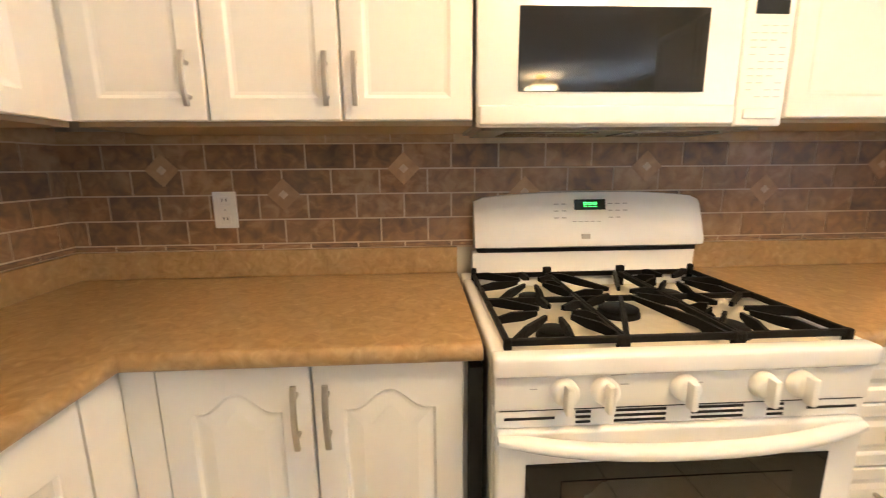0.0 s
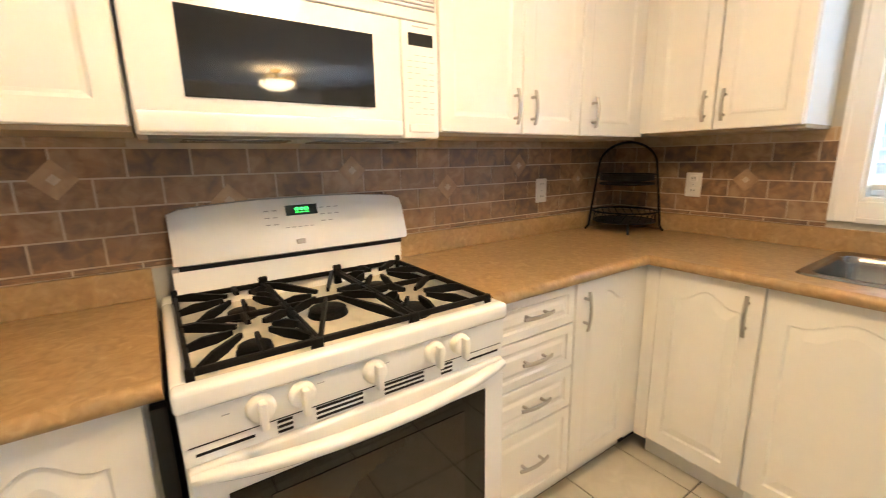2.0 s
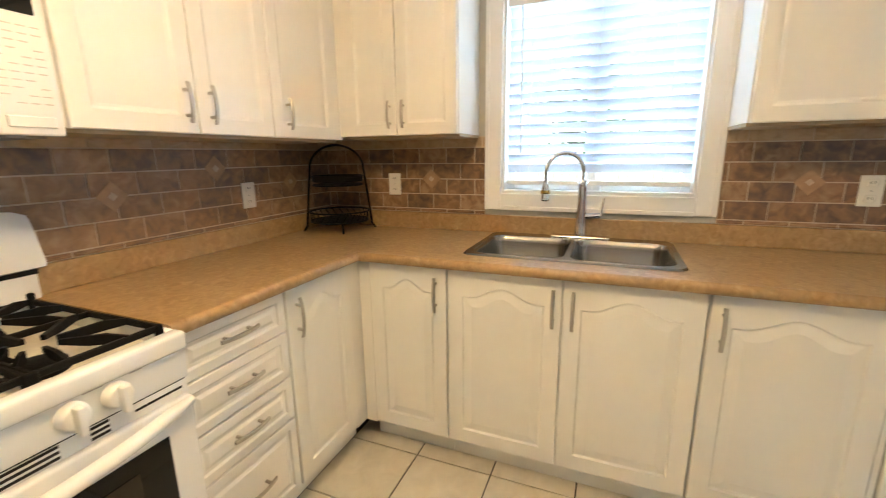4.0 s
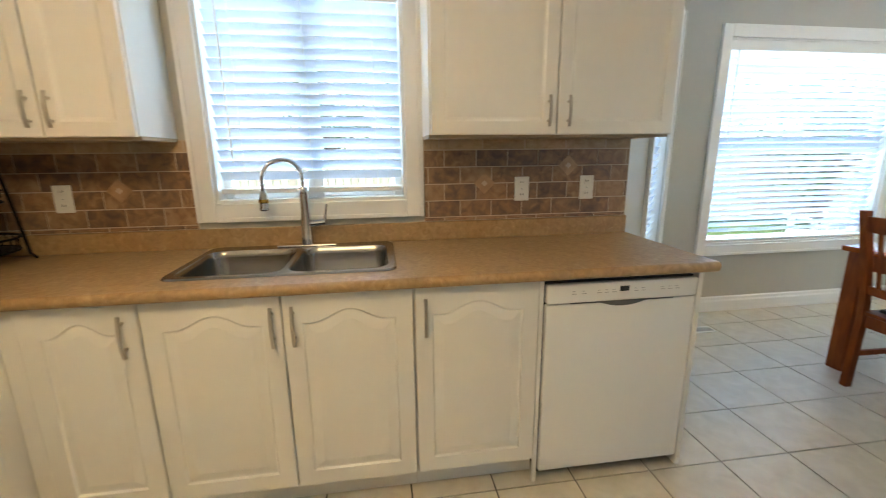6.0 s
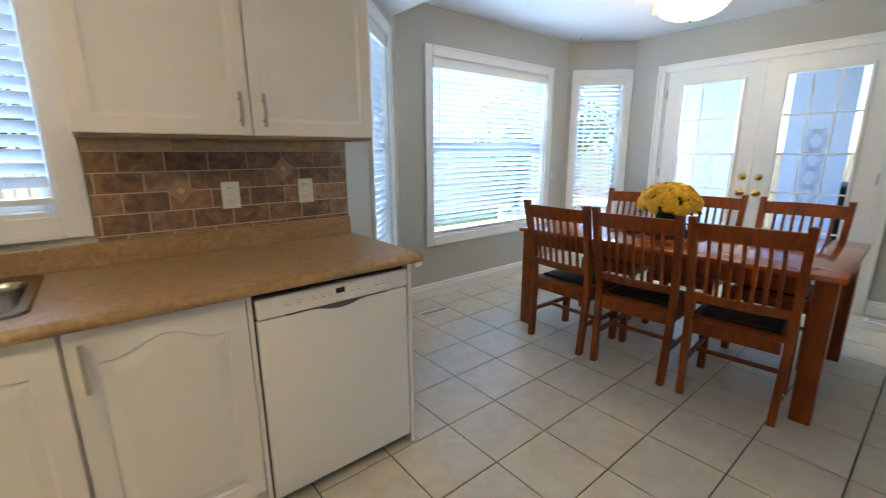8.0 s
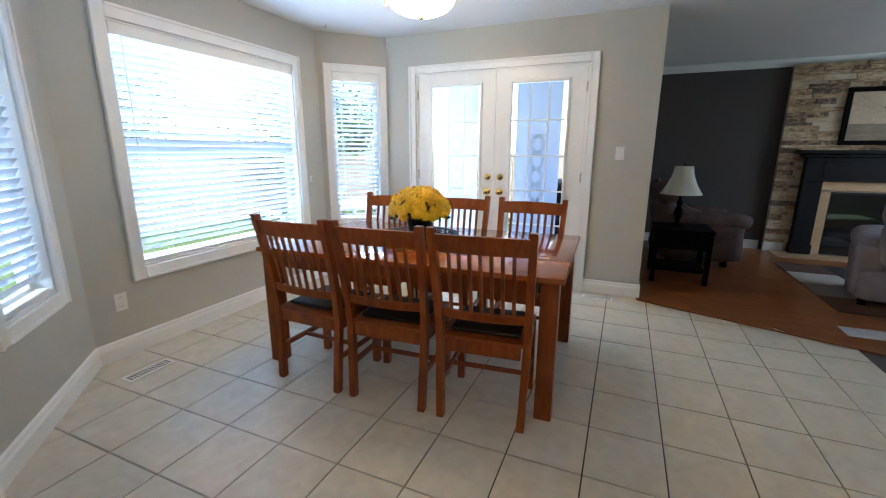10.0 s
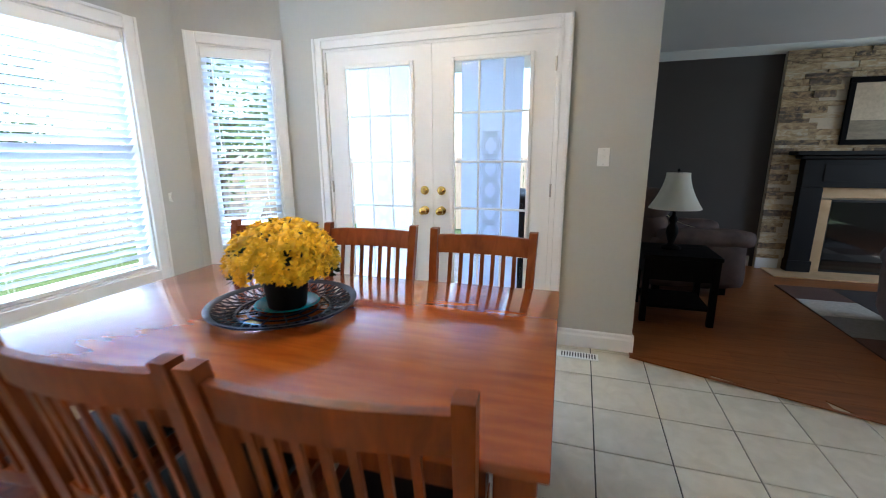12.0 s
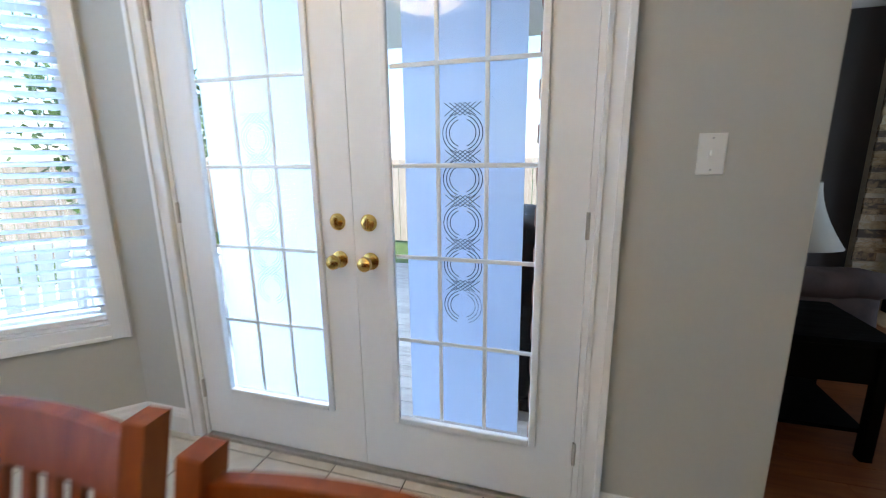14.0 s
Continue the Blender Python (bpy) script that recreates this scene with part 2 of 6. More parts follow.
M_YELLOW = mat("yellow_petals", (0.98, 0.62, 0.006), 0.55, vary=0.08, scale=25, spread=0.10)
M_LEAF = mat("mum_leaves", (0.022, 0.048, 0.012), 0.6, vary=0.25, scale=30, spread=0.3)
M_POT = mat("black_pot", (0.006, 0.006, 0.007), 0.5, vary=0.1, spec=0.15)
M_TEAL = mat("teal_saucer", (0.010, 0.25, 0.26), 0.22, vary=0.06)
M_TRAY = mat("dark_blue_metal", (0.006, 0.010, 0.022), 0.35, 0.0, vary=0.2, scale=20, spec=0.3)
M_BOWL_D = glow_mat("lit_glass_bowl", (1.0, 0.76, 0.45), 6.8)
M_BOWL_K = glow_mat("lit_kitchen_bowl", (1.0, 0.70, 0.38), 12.0)
M_GREEN = glow_mat("green_digits", (0.05, 1.0, 0.10), 1.6)
M_BRICK = ramp_mat("outdoor_brick", [(0.3, (0.30, 0.20, 0.17)), (0.7, (0.45, 0.33, 0.29))], 12, 0.85, 0.15, bump=0.3)
M_DECK = ramp_mat("grey_deck_wood", [(0.3, (0.34, 0.31, 0.28)), (0.7, (0.48, 0.45, 0.41))], 5, 0.8, 0.1, stretch=(1, 8, 1))
M_GRASS = ramp_mat("lawn", [(0.3, (0.05, 0.09, 0.025)), (0.7, (0.10, 0.15, 0.045))], 9, 0.9)
M_FENCE = ramp_mat("fence_wood", [(0.3, (0.30, 0.25, 0.20)), (0.7, (0.44, 0.38, 0.31))], 6, 0.85, 0.12, stretch=(6, 6, 0.7))
M_BARK = mat("bark", (0.10, 0.075, 0.055), 0.9, vary=0.3, scale=14, bump=0.6, bump_scale=40)
M_FOLIAGE = mat("tree_leaves", (0.065, 0.12, 0.03), 0.6, vary=0.3, scale=3, spread=0.4)

# ---- mesh helpers ----
def link(name, bm, material, parent=None, label="", smooth=0):
    me = bpy.data.meshes.new(name)
    if smooth:
        for f in bm.faces:
            f.smooth = True
    bmesh.ops.recalc_face_normals(bm, faces=bm.faces)
    bm.to_mesh(me)
    bm.free()
    if smooth and smooth != 1:
        me.set_sharp_from_angle(angle=radians(smooth))
    me.materials.append(material)
    ob = new(name, me)
    if parent:
        ob.parent = parent
    if label:
        ob["label"] = label
    return ob


part = link


def thing(name, at, rz=0.0, label="", category="", group="", kind=""):
    ob = new(name)
    ob.matrix_basis = pose(*at, 0, 0, rz)
    return tagged(ob, label, category, group, kind)


def box(bm, x0, x1, y0, y1, z0, z1, bevel=0.0, seg=2, m=None):
    vs = [bm.verts.new((x, y, z)) for x in (x0, x1) for y in (y0, y1) for z in (z0, z1)]
    fs = [bm.faces.new([vs[i] for i in q]) for q in ((0, 1, 3, 2), (4, 6, 7, 5), (0, 4, 5, 1), (2, 3, 7, 6), (0, 2, 6, 4), (1, 5, 7, 3))]
    if m:
        bmesh.ops.transform(bm, matrix=m, verts=vs)
    if bevel:
        es = list({e for f in fs for e in f.edges})
        bmesh.ops.bevel(bm, geom=es, offset=bevel, segments=seg, affect="EDGES", profile=0.5)
    return bm


def B(*a, **k):
    return box(bmesh.new(), *a, **k)


def rod(bm, p, q, r0, r1=None, n=12, caps=True):
    """A round bar from p to q."""
    p, q = Vector(p), Vector(q)
    m = Matrix.Translation((p + q) / 2) @ (q - p).to_track_quat("Z", "Y").to_matrix().to_4x4()
    bmesh.ops.create_cone(bm, cap_ends=caps, segments=n, radius1=r0, radius2=r0 if r1 is None else r1, depth=(q - p).length, matrix=m)
    return bm


def sweep(bm, pts, r, n=8):
    """A round tube along points."""
    pts = [Vector(p) for p in pts]
    rings = []
    ref = Vector((0.13, 0.21, 0.97))
    for i, p in enumerate(pts):
        d = (pts[min(i + 1, len(pts) - 1)] - pts[max(i - 1, 0)]).normalized()
        a = d.cross(ref).normalized()
        b = d.cross(a)
        rr = r[i] if isinstance(r, (list, tuple)) else r
        rings.append([bm.verts.new(p + rr * (math.cos(2 * math.pi * k / n) * a + math.sin(2 * math.pi * k / n) * b)) for k in range(n)])
    for u, v in zip(rings, rings[1:]):
        for k in range(n):
            bm.faces.new((u[k], u[(k + 1) % n], v[(k + 1) % n], v[k]))
    bm.faces.new(rings[0])
    bm.faces.new(rings[-1][::-1])
    return bm


def lathe(bm, profile, n=24, at=(0, 0, 0), hoop=False):
    """A turned shape from (radius, height) pairs; hoop: the profile closes on itself, with no caps."""
    rings = []
    for r, z in profile:
        rings.append([bm.verts.new((at[0] + max(r, 1e-4) * math.cos(2 * math.pi * k / n), at[1] + max(r, 1e-4) * math.sin(2 * math.pi * k / n), at[2] + z)) for k in range(n)])
    for u, v in zip(rings, rings[1:]):
        for k in range(n):
            bm.faces.new((u[k], u[(k + 1) % n], v[(k + 1) % n], v[k]))
    if hoop:
        for k in range(n):
            bm.faces.new((rings[-1][k], rings[-1][(k + 1) % n], rings[0][(k + 1) % n], rings[0][k]))
    else:
        bm.faces.new(rings[0])
        bm.faces.new(rings[-1])
    return bm


def prism(bm, outline, y0, y1, axis="y"):
    """A plate with an (a, b) outline, between two depths along an axis."""
    def put(a, b, d):
        return {"y": (a, d, b), "z": (a, b, d), "x": (d, a, b)}[axis]
    u = [bm.verts.new(put(a, b, y0)) for a, b in outline]
    v = [bm.verts.new(put(a, b, y1)) for a, b in outline]
    bm.faces.new(u)
    bm.faces.new(v[::-1])
    for k in range(len(u)):
        bm.faces.new((u[k], v[k], v[(k + 1) % len(u)], u[(k + 1) % len(u)]))
    return bm


def cells(bm, xs, ys, keep, put, d0, d1):
    """One solid plate of the grid cells that are kept, between depths d0 and d1."""
    vs = {}
    def v(i, j, d):
        if (i, j, d) not in vs:
            vs[i, j, d] = bm.verts.new(put(xs[i], ys[j], d))
        return vs[i, j, d]
    on = {(i, j) for i in range(len(xs) - 1) for j in range(len(ys) - 1) if keep((xs[i] + xs[i + 1]) / 2, (ys[j] + ys[j + 1]) / 2)}
    for i, j in on:
        q = ((i, j), (i + 1, j), (i + 1, j + 1), (i, j + 1))
        bm.faces.new([v(*c, d0) for c in q])
        bm.faces.new([v(*c, d1) for c in q[::-1]])
        for k, (di, dj) in enumerate(((0, -1), (1, 0), (0, 1), (-1, 0))):
            if (i + di, j + dj) not in on:
                a, b = q[k], q[(k + 1) % 4]
                bm.faces.new((v(*a, d0), v(*a, d1), v(*b, d1), v(*b, d0)))


def wall_run(name, p, q, z0, z1, thick, openings, material, label):
    """A wall from p to q (its room face), thick outwards to the left of p->q, with openings (s0, s1, z0, z1) along it."""
    p, q = Vector((*p, 0)), Vector((*q, 0))
    d = (q - p).normalized()
    n = Vector((-d.y, d.x, 0))
    L = (q - p).length
    m = Matrix(((d.x, n.x, 0, p.x), (d.y, n.y, 0, p.y), (0, 0, 1, 0), (0, 0, 0, 1)))
    bm = bmesh.new()
    xs = sorted({0.0, L, *(v for o in openings for v in o[:2])})
    zs = sorted({z0, z1, *(v for o in openings for v in o[2:])})
    cells(bm, xs, zs, lambda x, z: not any(a < x < b and lo < z < hi for a, b, lo, hi in openings), lambda a, b, d: (a, d, b), 0, thick)
    bmesh.ops.transform(bm, matrix=m, verts=bm.verts)
    return tagged(link(name, bm, material), label, "wall", kind="structure"), m

# ---- the large structure ----
YN, XE, XW, YS, XB = 1.572, 3.25, -0.24, -5.25, 4.21
TOP = 2.62
wall_run("wall_north", (-0.60, YN + 0.008), (XE + 0.2, YN + 0.008), 0, TOP, 0.14, [], M_WALL, "painted kitchen wall behind the range")
KW = (0.525, -0.335, 1.115, 2.06)   # kitchen window: y from, y to, z from, z to
wall_run("wall_east", (XE + 0.008, YN + 0.008), (XE + 0.008, -1.478), 0, TOP, 0.14, [(YN + 0.008 - KW[0], YN + 0.008 - KW[1], KW[2], KW[3])], M_WALL, "painted kitchen wall with the sink window")
A0, A1 = Vector((XE + 0.008, -1.478)), Vector((XB, -2.43))
AL = (A1 - A0).length
NW = (0.52, 1.03, 0.60, 2.16)       # narrow window in the angled wall, along it
wall_bay_n, M_BAYN = wall_run("wall_bay_north", A0, A1, 0, TOP, 0.14, [NW], M_WALL, "grey-beige angled bay wall beside the kitchen")
BW = (0.365, 1.945, 0.575, 2.135)
wall_bay_e, M_BAYE = wall_run("wall_bay_east", A1, (XB, -4.74), 0, TOP, 0.14, [BW], M_WALL, "grey-beige bay wall with the wide window")
C0, C1 = Vector((XB, -4.74)), Vector((3.70, YS))
SW = (0.128, 0.634, 0.572, 2.150)
wall_bay_s, M_BAYS = wall_run("wall_bay_south", C0, C1, 0, TOP, 0.14, [SW], M_WALL, "grey-beige angled bay wall beside the doors")
DX0, DX1, DTOP = 3.344, 1.598, 2.134
wall_s, M_S = wall_run("wall_south", C1, (1.02, YS), 0, TOP, 0.13, [(C1.x - DX0, C1.x - DX1, 0.0, DTOP)], M_WALL, "grey-beige wall around the patio doors")
wall_run("wall_west", (XW - 0.008, -3.0), (XW - 0.008, YN + 0.15), 0, TOP, 0.14, [], M_WALL, "plain painted wall on the kitchen's far side")
# the opening in this unseen wall is assumed, for the added living room lamp
wall_run("wall_west_far", (-3.6, -8.5), (-3.6, -2.9), 0, TOP, 0.14, [(1.1, 3.1, 0.8, 2.2)], M_WALL, "plain painted wall closing the living room")
wall_run("wall_hall", (-3.6, -3.0), (XW - 0.008, -3.0), 0, TOP, 0.14, [], M_WALL, "plain painted wall closing the hall")
wall_run("wall_living_south", (1.9, -8.2), (-3.7, -8.2), 0, TOP, 0.14, [], M_DARKWALL, "charcoal painted living room wall")
wall_run("wall_living_east", (1.55, -5.38), (1.55, -8.3), 0, TOP, 0.14, [], M_WALL, "plain painted living room side wall")
wall_run("wall_living_north", (1.55, -5.381), (1.05, -5.381), 0, TOP, 0.001, [], M_WALL, "back of the patio door wall")

tagged(link("ceiling_kitchen", B(-0.5, 4.5, -2.33, YN + 0.2, 2.33, 2.40), M_CEIL), "white low kitchen ceiling", "ceiling", kind="structure")
bm = bmesh.new()
prism(bm, [(-2.33, 2.33), (-2.72, 2.52), (-2.72, 2.60), (-2.33, 2.40)], -0.5, 4.5, "x")
tagged(link("ceiling_slope", bm, M_CEIL), "white sloped ceiling strip by the bay", "ceiling", kind="structure")
tagged(link("ceiling", B(-3.8, 4.6, -8.5, -2.72, 2.52, 2.60), M_CEIL), "white stippled dining and living room ceiling", "ceiling", kind="structure")

tagged(link("ground", B(-60, 70, -70, 60, -0.60, -0.45), M_GRASS), "green back garden lawn", "lawn", kind="structure")
# floors: concrete bed under the tiles, wood beyond the slanted border
floor = tagged(link("floor", B(-0.6, 4.4, -5.45, YN + 0.2, -0.12, -0.006), M_FGROUT), "cream ceramic tile floor with dark grout", "floor", kind="structure")
bm = bmesh.new()
BORDER = [(1.035, -5.17), (-0.35, -4.70), (-3.6, -3.55)]
prism(bm, [(1.035, -5.17), (1.035, -5.25), (1.55, -5.25), (1.55, -8.3), (-3.7, -8.3), (-3.7, -3.5), (-0.35, -4.70)], -0.10, -0.0125, "z")
wood_floor = tagged(link("floor_wood", bm, M_WOODFLOOR), "reddish brown laminate living room floor", "floor", kind="structure")

# ---- windows, blinds, doors ----
def frame_at(ob, m):
    ob.matrix_basis = m
    return ob


def window(name, m, op, cas=0.075, sash_rows=1, label="", split=False):
    """Casing, jambs, sash and panes in a wall opening. op: along from, to, z from, to."""
    a, b, lo, hi = op
    w = frame_at(tagged(new(name), label, "window", kind="structure"), m)
    for nm, o in (("casing_left", (a - cas, a, lo - cas, hi + cas)), ("casing_right", (b, b + cas, lo - cas, hi + cas)), ("casing_head", (a, b, hi, hi + cas)), ("casing_sill", (a, b, lo - cas, lo))):
        bm = bmesh.new()
        box(bm, o[0], o[1], -0.018, 0.004, o[2], o[3], 0.004)
        if nm in ("casing_left", "casing_right"):
            e = o[0] if nm == "casing_left" else o[1] - 0.02
            box(bm, e, e + 0.02, -0.026, -0.018, o[2], o[3], 0.003)
        else:
            e = o[3] - 0.02 if nm == "casing_head" else o[2]
            box(bm, o[0] + 0.001, o[1] - 0.001, -0.0255, -0.018, e, e + 0.02, 0.003)
        part(nm.split("_")[0], bm, M_TRIM, w)
    for o in ((a, a + 0.012, lo, hi), (b - 0.012, b, lo, hi), (a + 0.012, b - 0.012, hi - 0.012, hi), (a + 0.012, b - 0.012, lo, lo + 0.014)):
        part("jamb", B(o[0], o[1], 0.004, 0.15, o[2], o[3]), M_TRIM, w)
    cuts = [a + 0.012, b - 0.012] if not split else [a + 0.012, (a + b) / 2, b - 0.012]
    for x0, x1 in zip(cuts, cuts[1:]):
        zs = [lo + 0.014 + (hi - lo - 0.026) * k / sash_rows for k in range(sash_rows + 1)]
        for z0, z1 in zip(zs, zs[1:]):
            bm = bmesh.new()
            box(bm, x0, x0 + 0.04, 0.085, 0.12, z0, z1, 0.004)
            box(bm, x1 - 0.04, x1, 0.085, 0.12, z0, z1, 0.004)
            box(bm, x0 + 0.04, x1 - 0.04, 0.087, 0.118, z0, z0 + 0.04, 0.004)
            box(bm, x0 + 0.04, x1 - 0.04, 0.087, 0.118, z1 - 0.04, z1, 0.004)
            sash = part("sash", bm, M_TRIM, w)
            g = part("pane", B(x0 + 0.035, x1 - 0.035, 0.100, 0.104, z0 + 0.035, z1 - 0.035), M_GLASS, w, "clear window glass")
            g.visible_shadow = False
    return w


def blind(m, op, tilt, bottom, wand=True, pitch=0.048, label="white horizontal slat blind hanging in the window", rail=True, dy=0.045):
    """A slat blind: head rail with valance, each slat, bottom rail, ladder cords, wand."""
    a, b, lo, hi = op[0] + 0.016, op[1] - 0.016, op[2], op[3] - 0.013
    t = frame_at(tagged(new("window_blind"), label, "blind"), m)
    part("head_rail", B(a, b, dy - 0.03, dy + 0.03, hi - 0.045, hi, 0.003), M_TRIM, t)
    part("valance", B(a, b, dy - 0.043, dy - 0.031, hi - 0.075, hi - 0.001, 0.004), M_TRIM, t)
    n = int((hi - 0.08 - bottom) / pitch)
    wd = 0.050
    bm = bmesh.new()
    pts = []
    for k in range(5):
        u = (k / 4 - 0.5) * wd
        pts.append((u, 0.0035 * (1 - (2 * k / 4 - 1) ** 2)))
    up = [[bm.verts.new((x, u, v + 0.0012)) for u, v in pts] for x in (a + 0.004, b - 0.004)]
    dn = [[bm.verts.new((x, u, v - 0.0012)) for u, v in pts] for x in (a + 0.004, b - 0.004)]
    for k in range(4):
        bm.faces.new((up[0][k], up[1][k], up[1][k + 1], up[0][k + 1]))
        bm.faces.new((dn[0][k], dn[0][k + 1], dn[1][k + 1], dn[1][k]))
    for e in (0, 4):
        bm.faces.new((up[0][e], dn[0][e], dn[1][e], up[1][e]))
    for e in (0, 1):
        for k in range(4):
            bm.faces.new((up[e][k], up[e][k + 1], dn[e][k + 1], dn[e][k]))
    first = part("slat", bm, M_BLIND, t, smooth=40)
    rnd = random.Random(int(a * 1000) + n)
    for k in range(n):
        ob = first if k == 0 else new("slat", first.data)
        ob.parent = t
        ob.matrix_basis = pose(0, dy, hi - 0.09 - k * pitch, tilt + rnd.uniform(-2.5, 2.5), 0, 0)
    part("bottom_rail", B(a + 0.003, b - 0.003, dy - 0.026, dy + 0.026, bottom - 0.014, bottom + 0.010, 0.005), M_TRIM, t)
    for s in (0.14, 0.5, 0.86) if b - a > 0.8 else (0.2, 0.8):
        for yy in (dy - 0.027, dy + 0.027):
            part("cord", rod(bmesh.new(), (a + (b - a) * s, yy, hi - 0.04), (a + (b - a) * s, yy, bottom), 0.0011, n=6), M_TRIM, t)
    if wand:
        part("wand", rod(bmesh.new(), (a + 0.07, dy - 0.040, hi - 0.07), (a + 0.075, dy - 0.036, hi - 0.75), 0.004, n=8), M_PLASTIC, t)
    return t


m_e = Matrix(((0, 1, 0, XE + 0.008), (-1, 0, 0, YN + 0.008), (0, 0, 1, 0), (0, 0, 0, 1)))
kw = (YN + 0.008 - KW[0], YN + 0.008 - KW[1], KW[2], KW[3])
window("window_1", m_e, kw, 0.082, 1, "white-cased slider window above the sink", True)
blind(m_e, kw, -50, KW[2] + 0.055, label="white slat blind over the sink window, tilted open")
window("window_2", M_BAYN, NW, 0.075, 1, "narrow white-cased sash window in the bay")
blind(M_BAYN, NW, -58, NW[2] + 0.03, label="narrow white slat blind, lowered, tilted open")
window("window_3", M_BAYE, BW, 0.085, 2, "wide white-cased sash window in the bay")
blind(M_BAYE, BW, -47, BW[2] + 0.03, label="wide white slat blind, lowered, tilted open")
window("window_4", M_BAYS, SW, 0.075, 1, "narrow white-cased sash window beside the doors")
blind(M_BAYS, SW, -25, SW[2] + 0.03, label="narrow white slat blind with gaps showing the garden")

# patio doors: casing, two leaves with glass, grilles, frosted film with opaque line work
s0, s1 = C1.x - DX0, C1.x - DX1
door_case = frame_at(tagged(new("door_1"), "white painted double patio door casing", "door frame", kind="structure"), M_S)
CW = 0.078
for o in ((s0 - CW, s0, 0, DTOP + CW), (s1, s1 + CW, 0, DTOP + CW), (s0, s1, DTOP, DTOP + CW)):
    bm = bmesh.new()
    box(bm, o[0], o[1], -0.016, 0.004, o[2], o[3], 0.004)
    if o[2] == 0:
        e = o[0] if o[0] < s0 else o[1] - 0.024
        box(bm, e, e + 0.024, -0.028, -0.016, 0, o[3], 0.004)
        e2 = o[1] - 0.016 if o[0] < s0 else o[0]
        box(bm, e2, e2 + 0.016, -0.021, -0.016, 0, o[3], 0.002)
    else:
        box(bm, o[0] + 0.001, o[1] - 0.001, -0.0275, -0.016, o[3] - 0.024, o[3], 0.004)
    part("casing", bm, M_TRIM, door_case)
for o in ((s0, s0 + 0.02, 0, DTOP), (s1 - 0.02, s1, 0, DTOP), (s0 + 0.02, s1 - 0.02, DTOP - 0.02, DTOP)):
    part("jamb", B(o[0], o[1], 0.004, 0.13, o[2], o[3]), M_TRIM, door_case)
part("threshold", B(s0 + 0.02, s1 - 0.02, -0.01, 0.14, 0.0, 0.022, 0.005), M_NICKEL, door_case, "worn metal threshold")


def curve_line(bm, pts, w, y):
    """A flat raised line of width w along (x, z) points."""
    pts = [Vector(p) for p in pts]
    a, b = [], []
    for i, p in enumerate(pts):
        d = (pts[min(i + 1, len(pts) - 1)] - pts[max(i - 1, 0)]).normalized()
        n = Vector((-d.y, d.x)) * w / 2
        a.append(bm.verts.new((p.x + n.x, y, p.y + n.y)))
        b.append(bm.verts.new((p.x - n.x, y, p.y - n.y)))
    for i in range(len(pts) - 1):
        bm.faces.new((a[i], b[i], b[i + 1], a[i + 1]))


# opaque line colours: pale for the bright leaf, dark for the shaded one
M_LINE_LIT = mat("pale_line_in_frost", (0.45, 0.50, 0.58), 0.3, vary=0.1)
M_LINE_SHADED = mat("clear_line_in_frost", (0.04, 0.055, 0.085), 0.3, vary=0.1, spec=0.2)


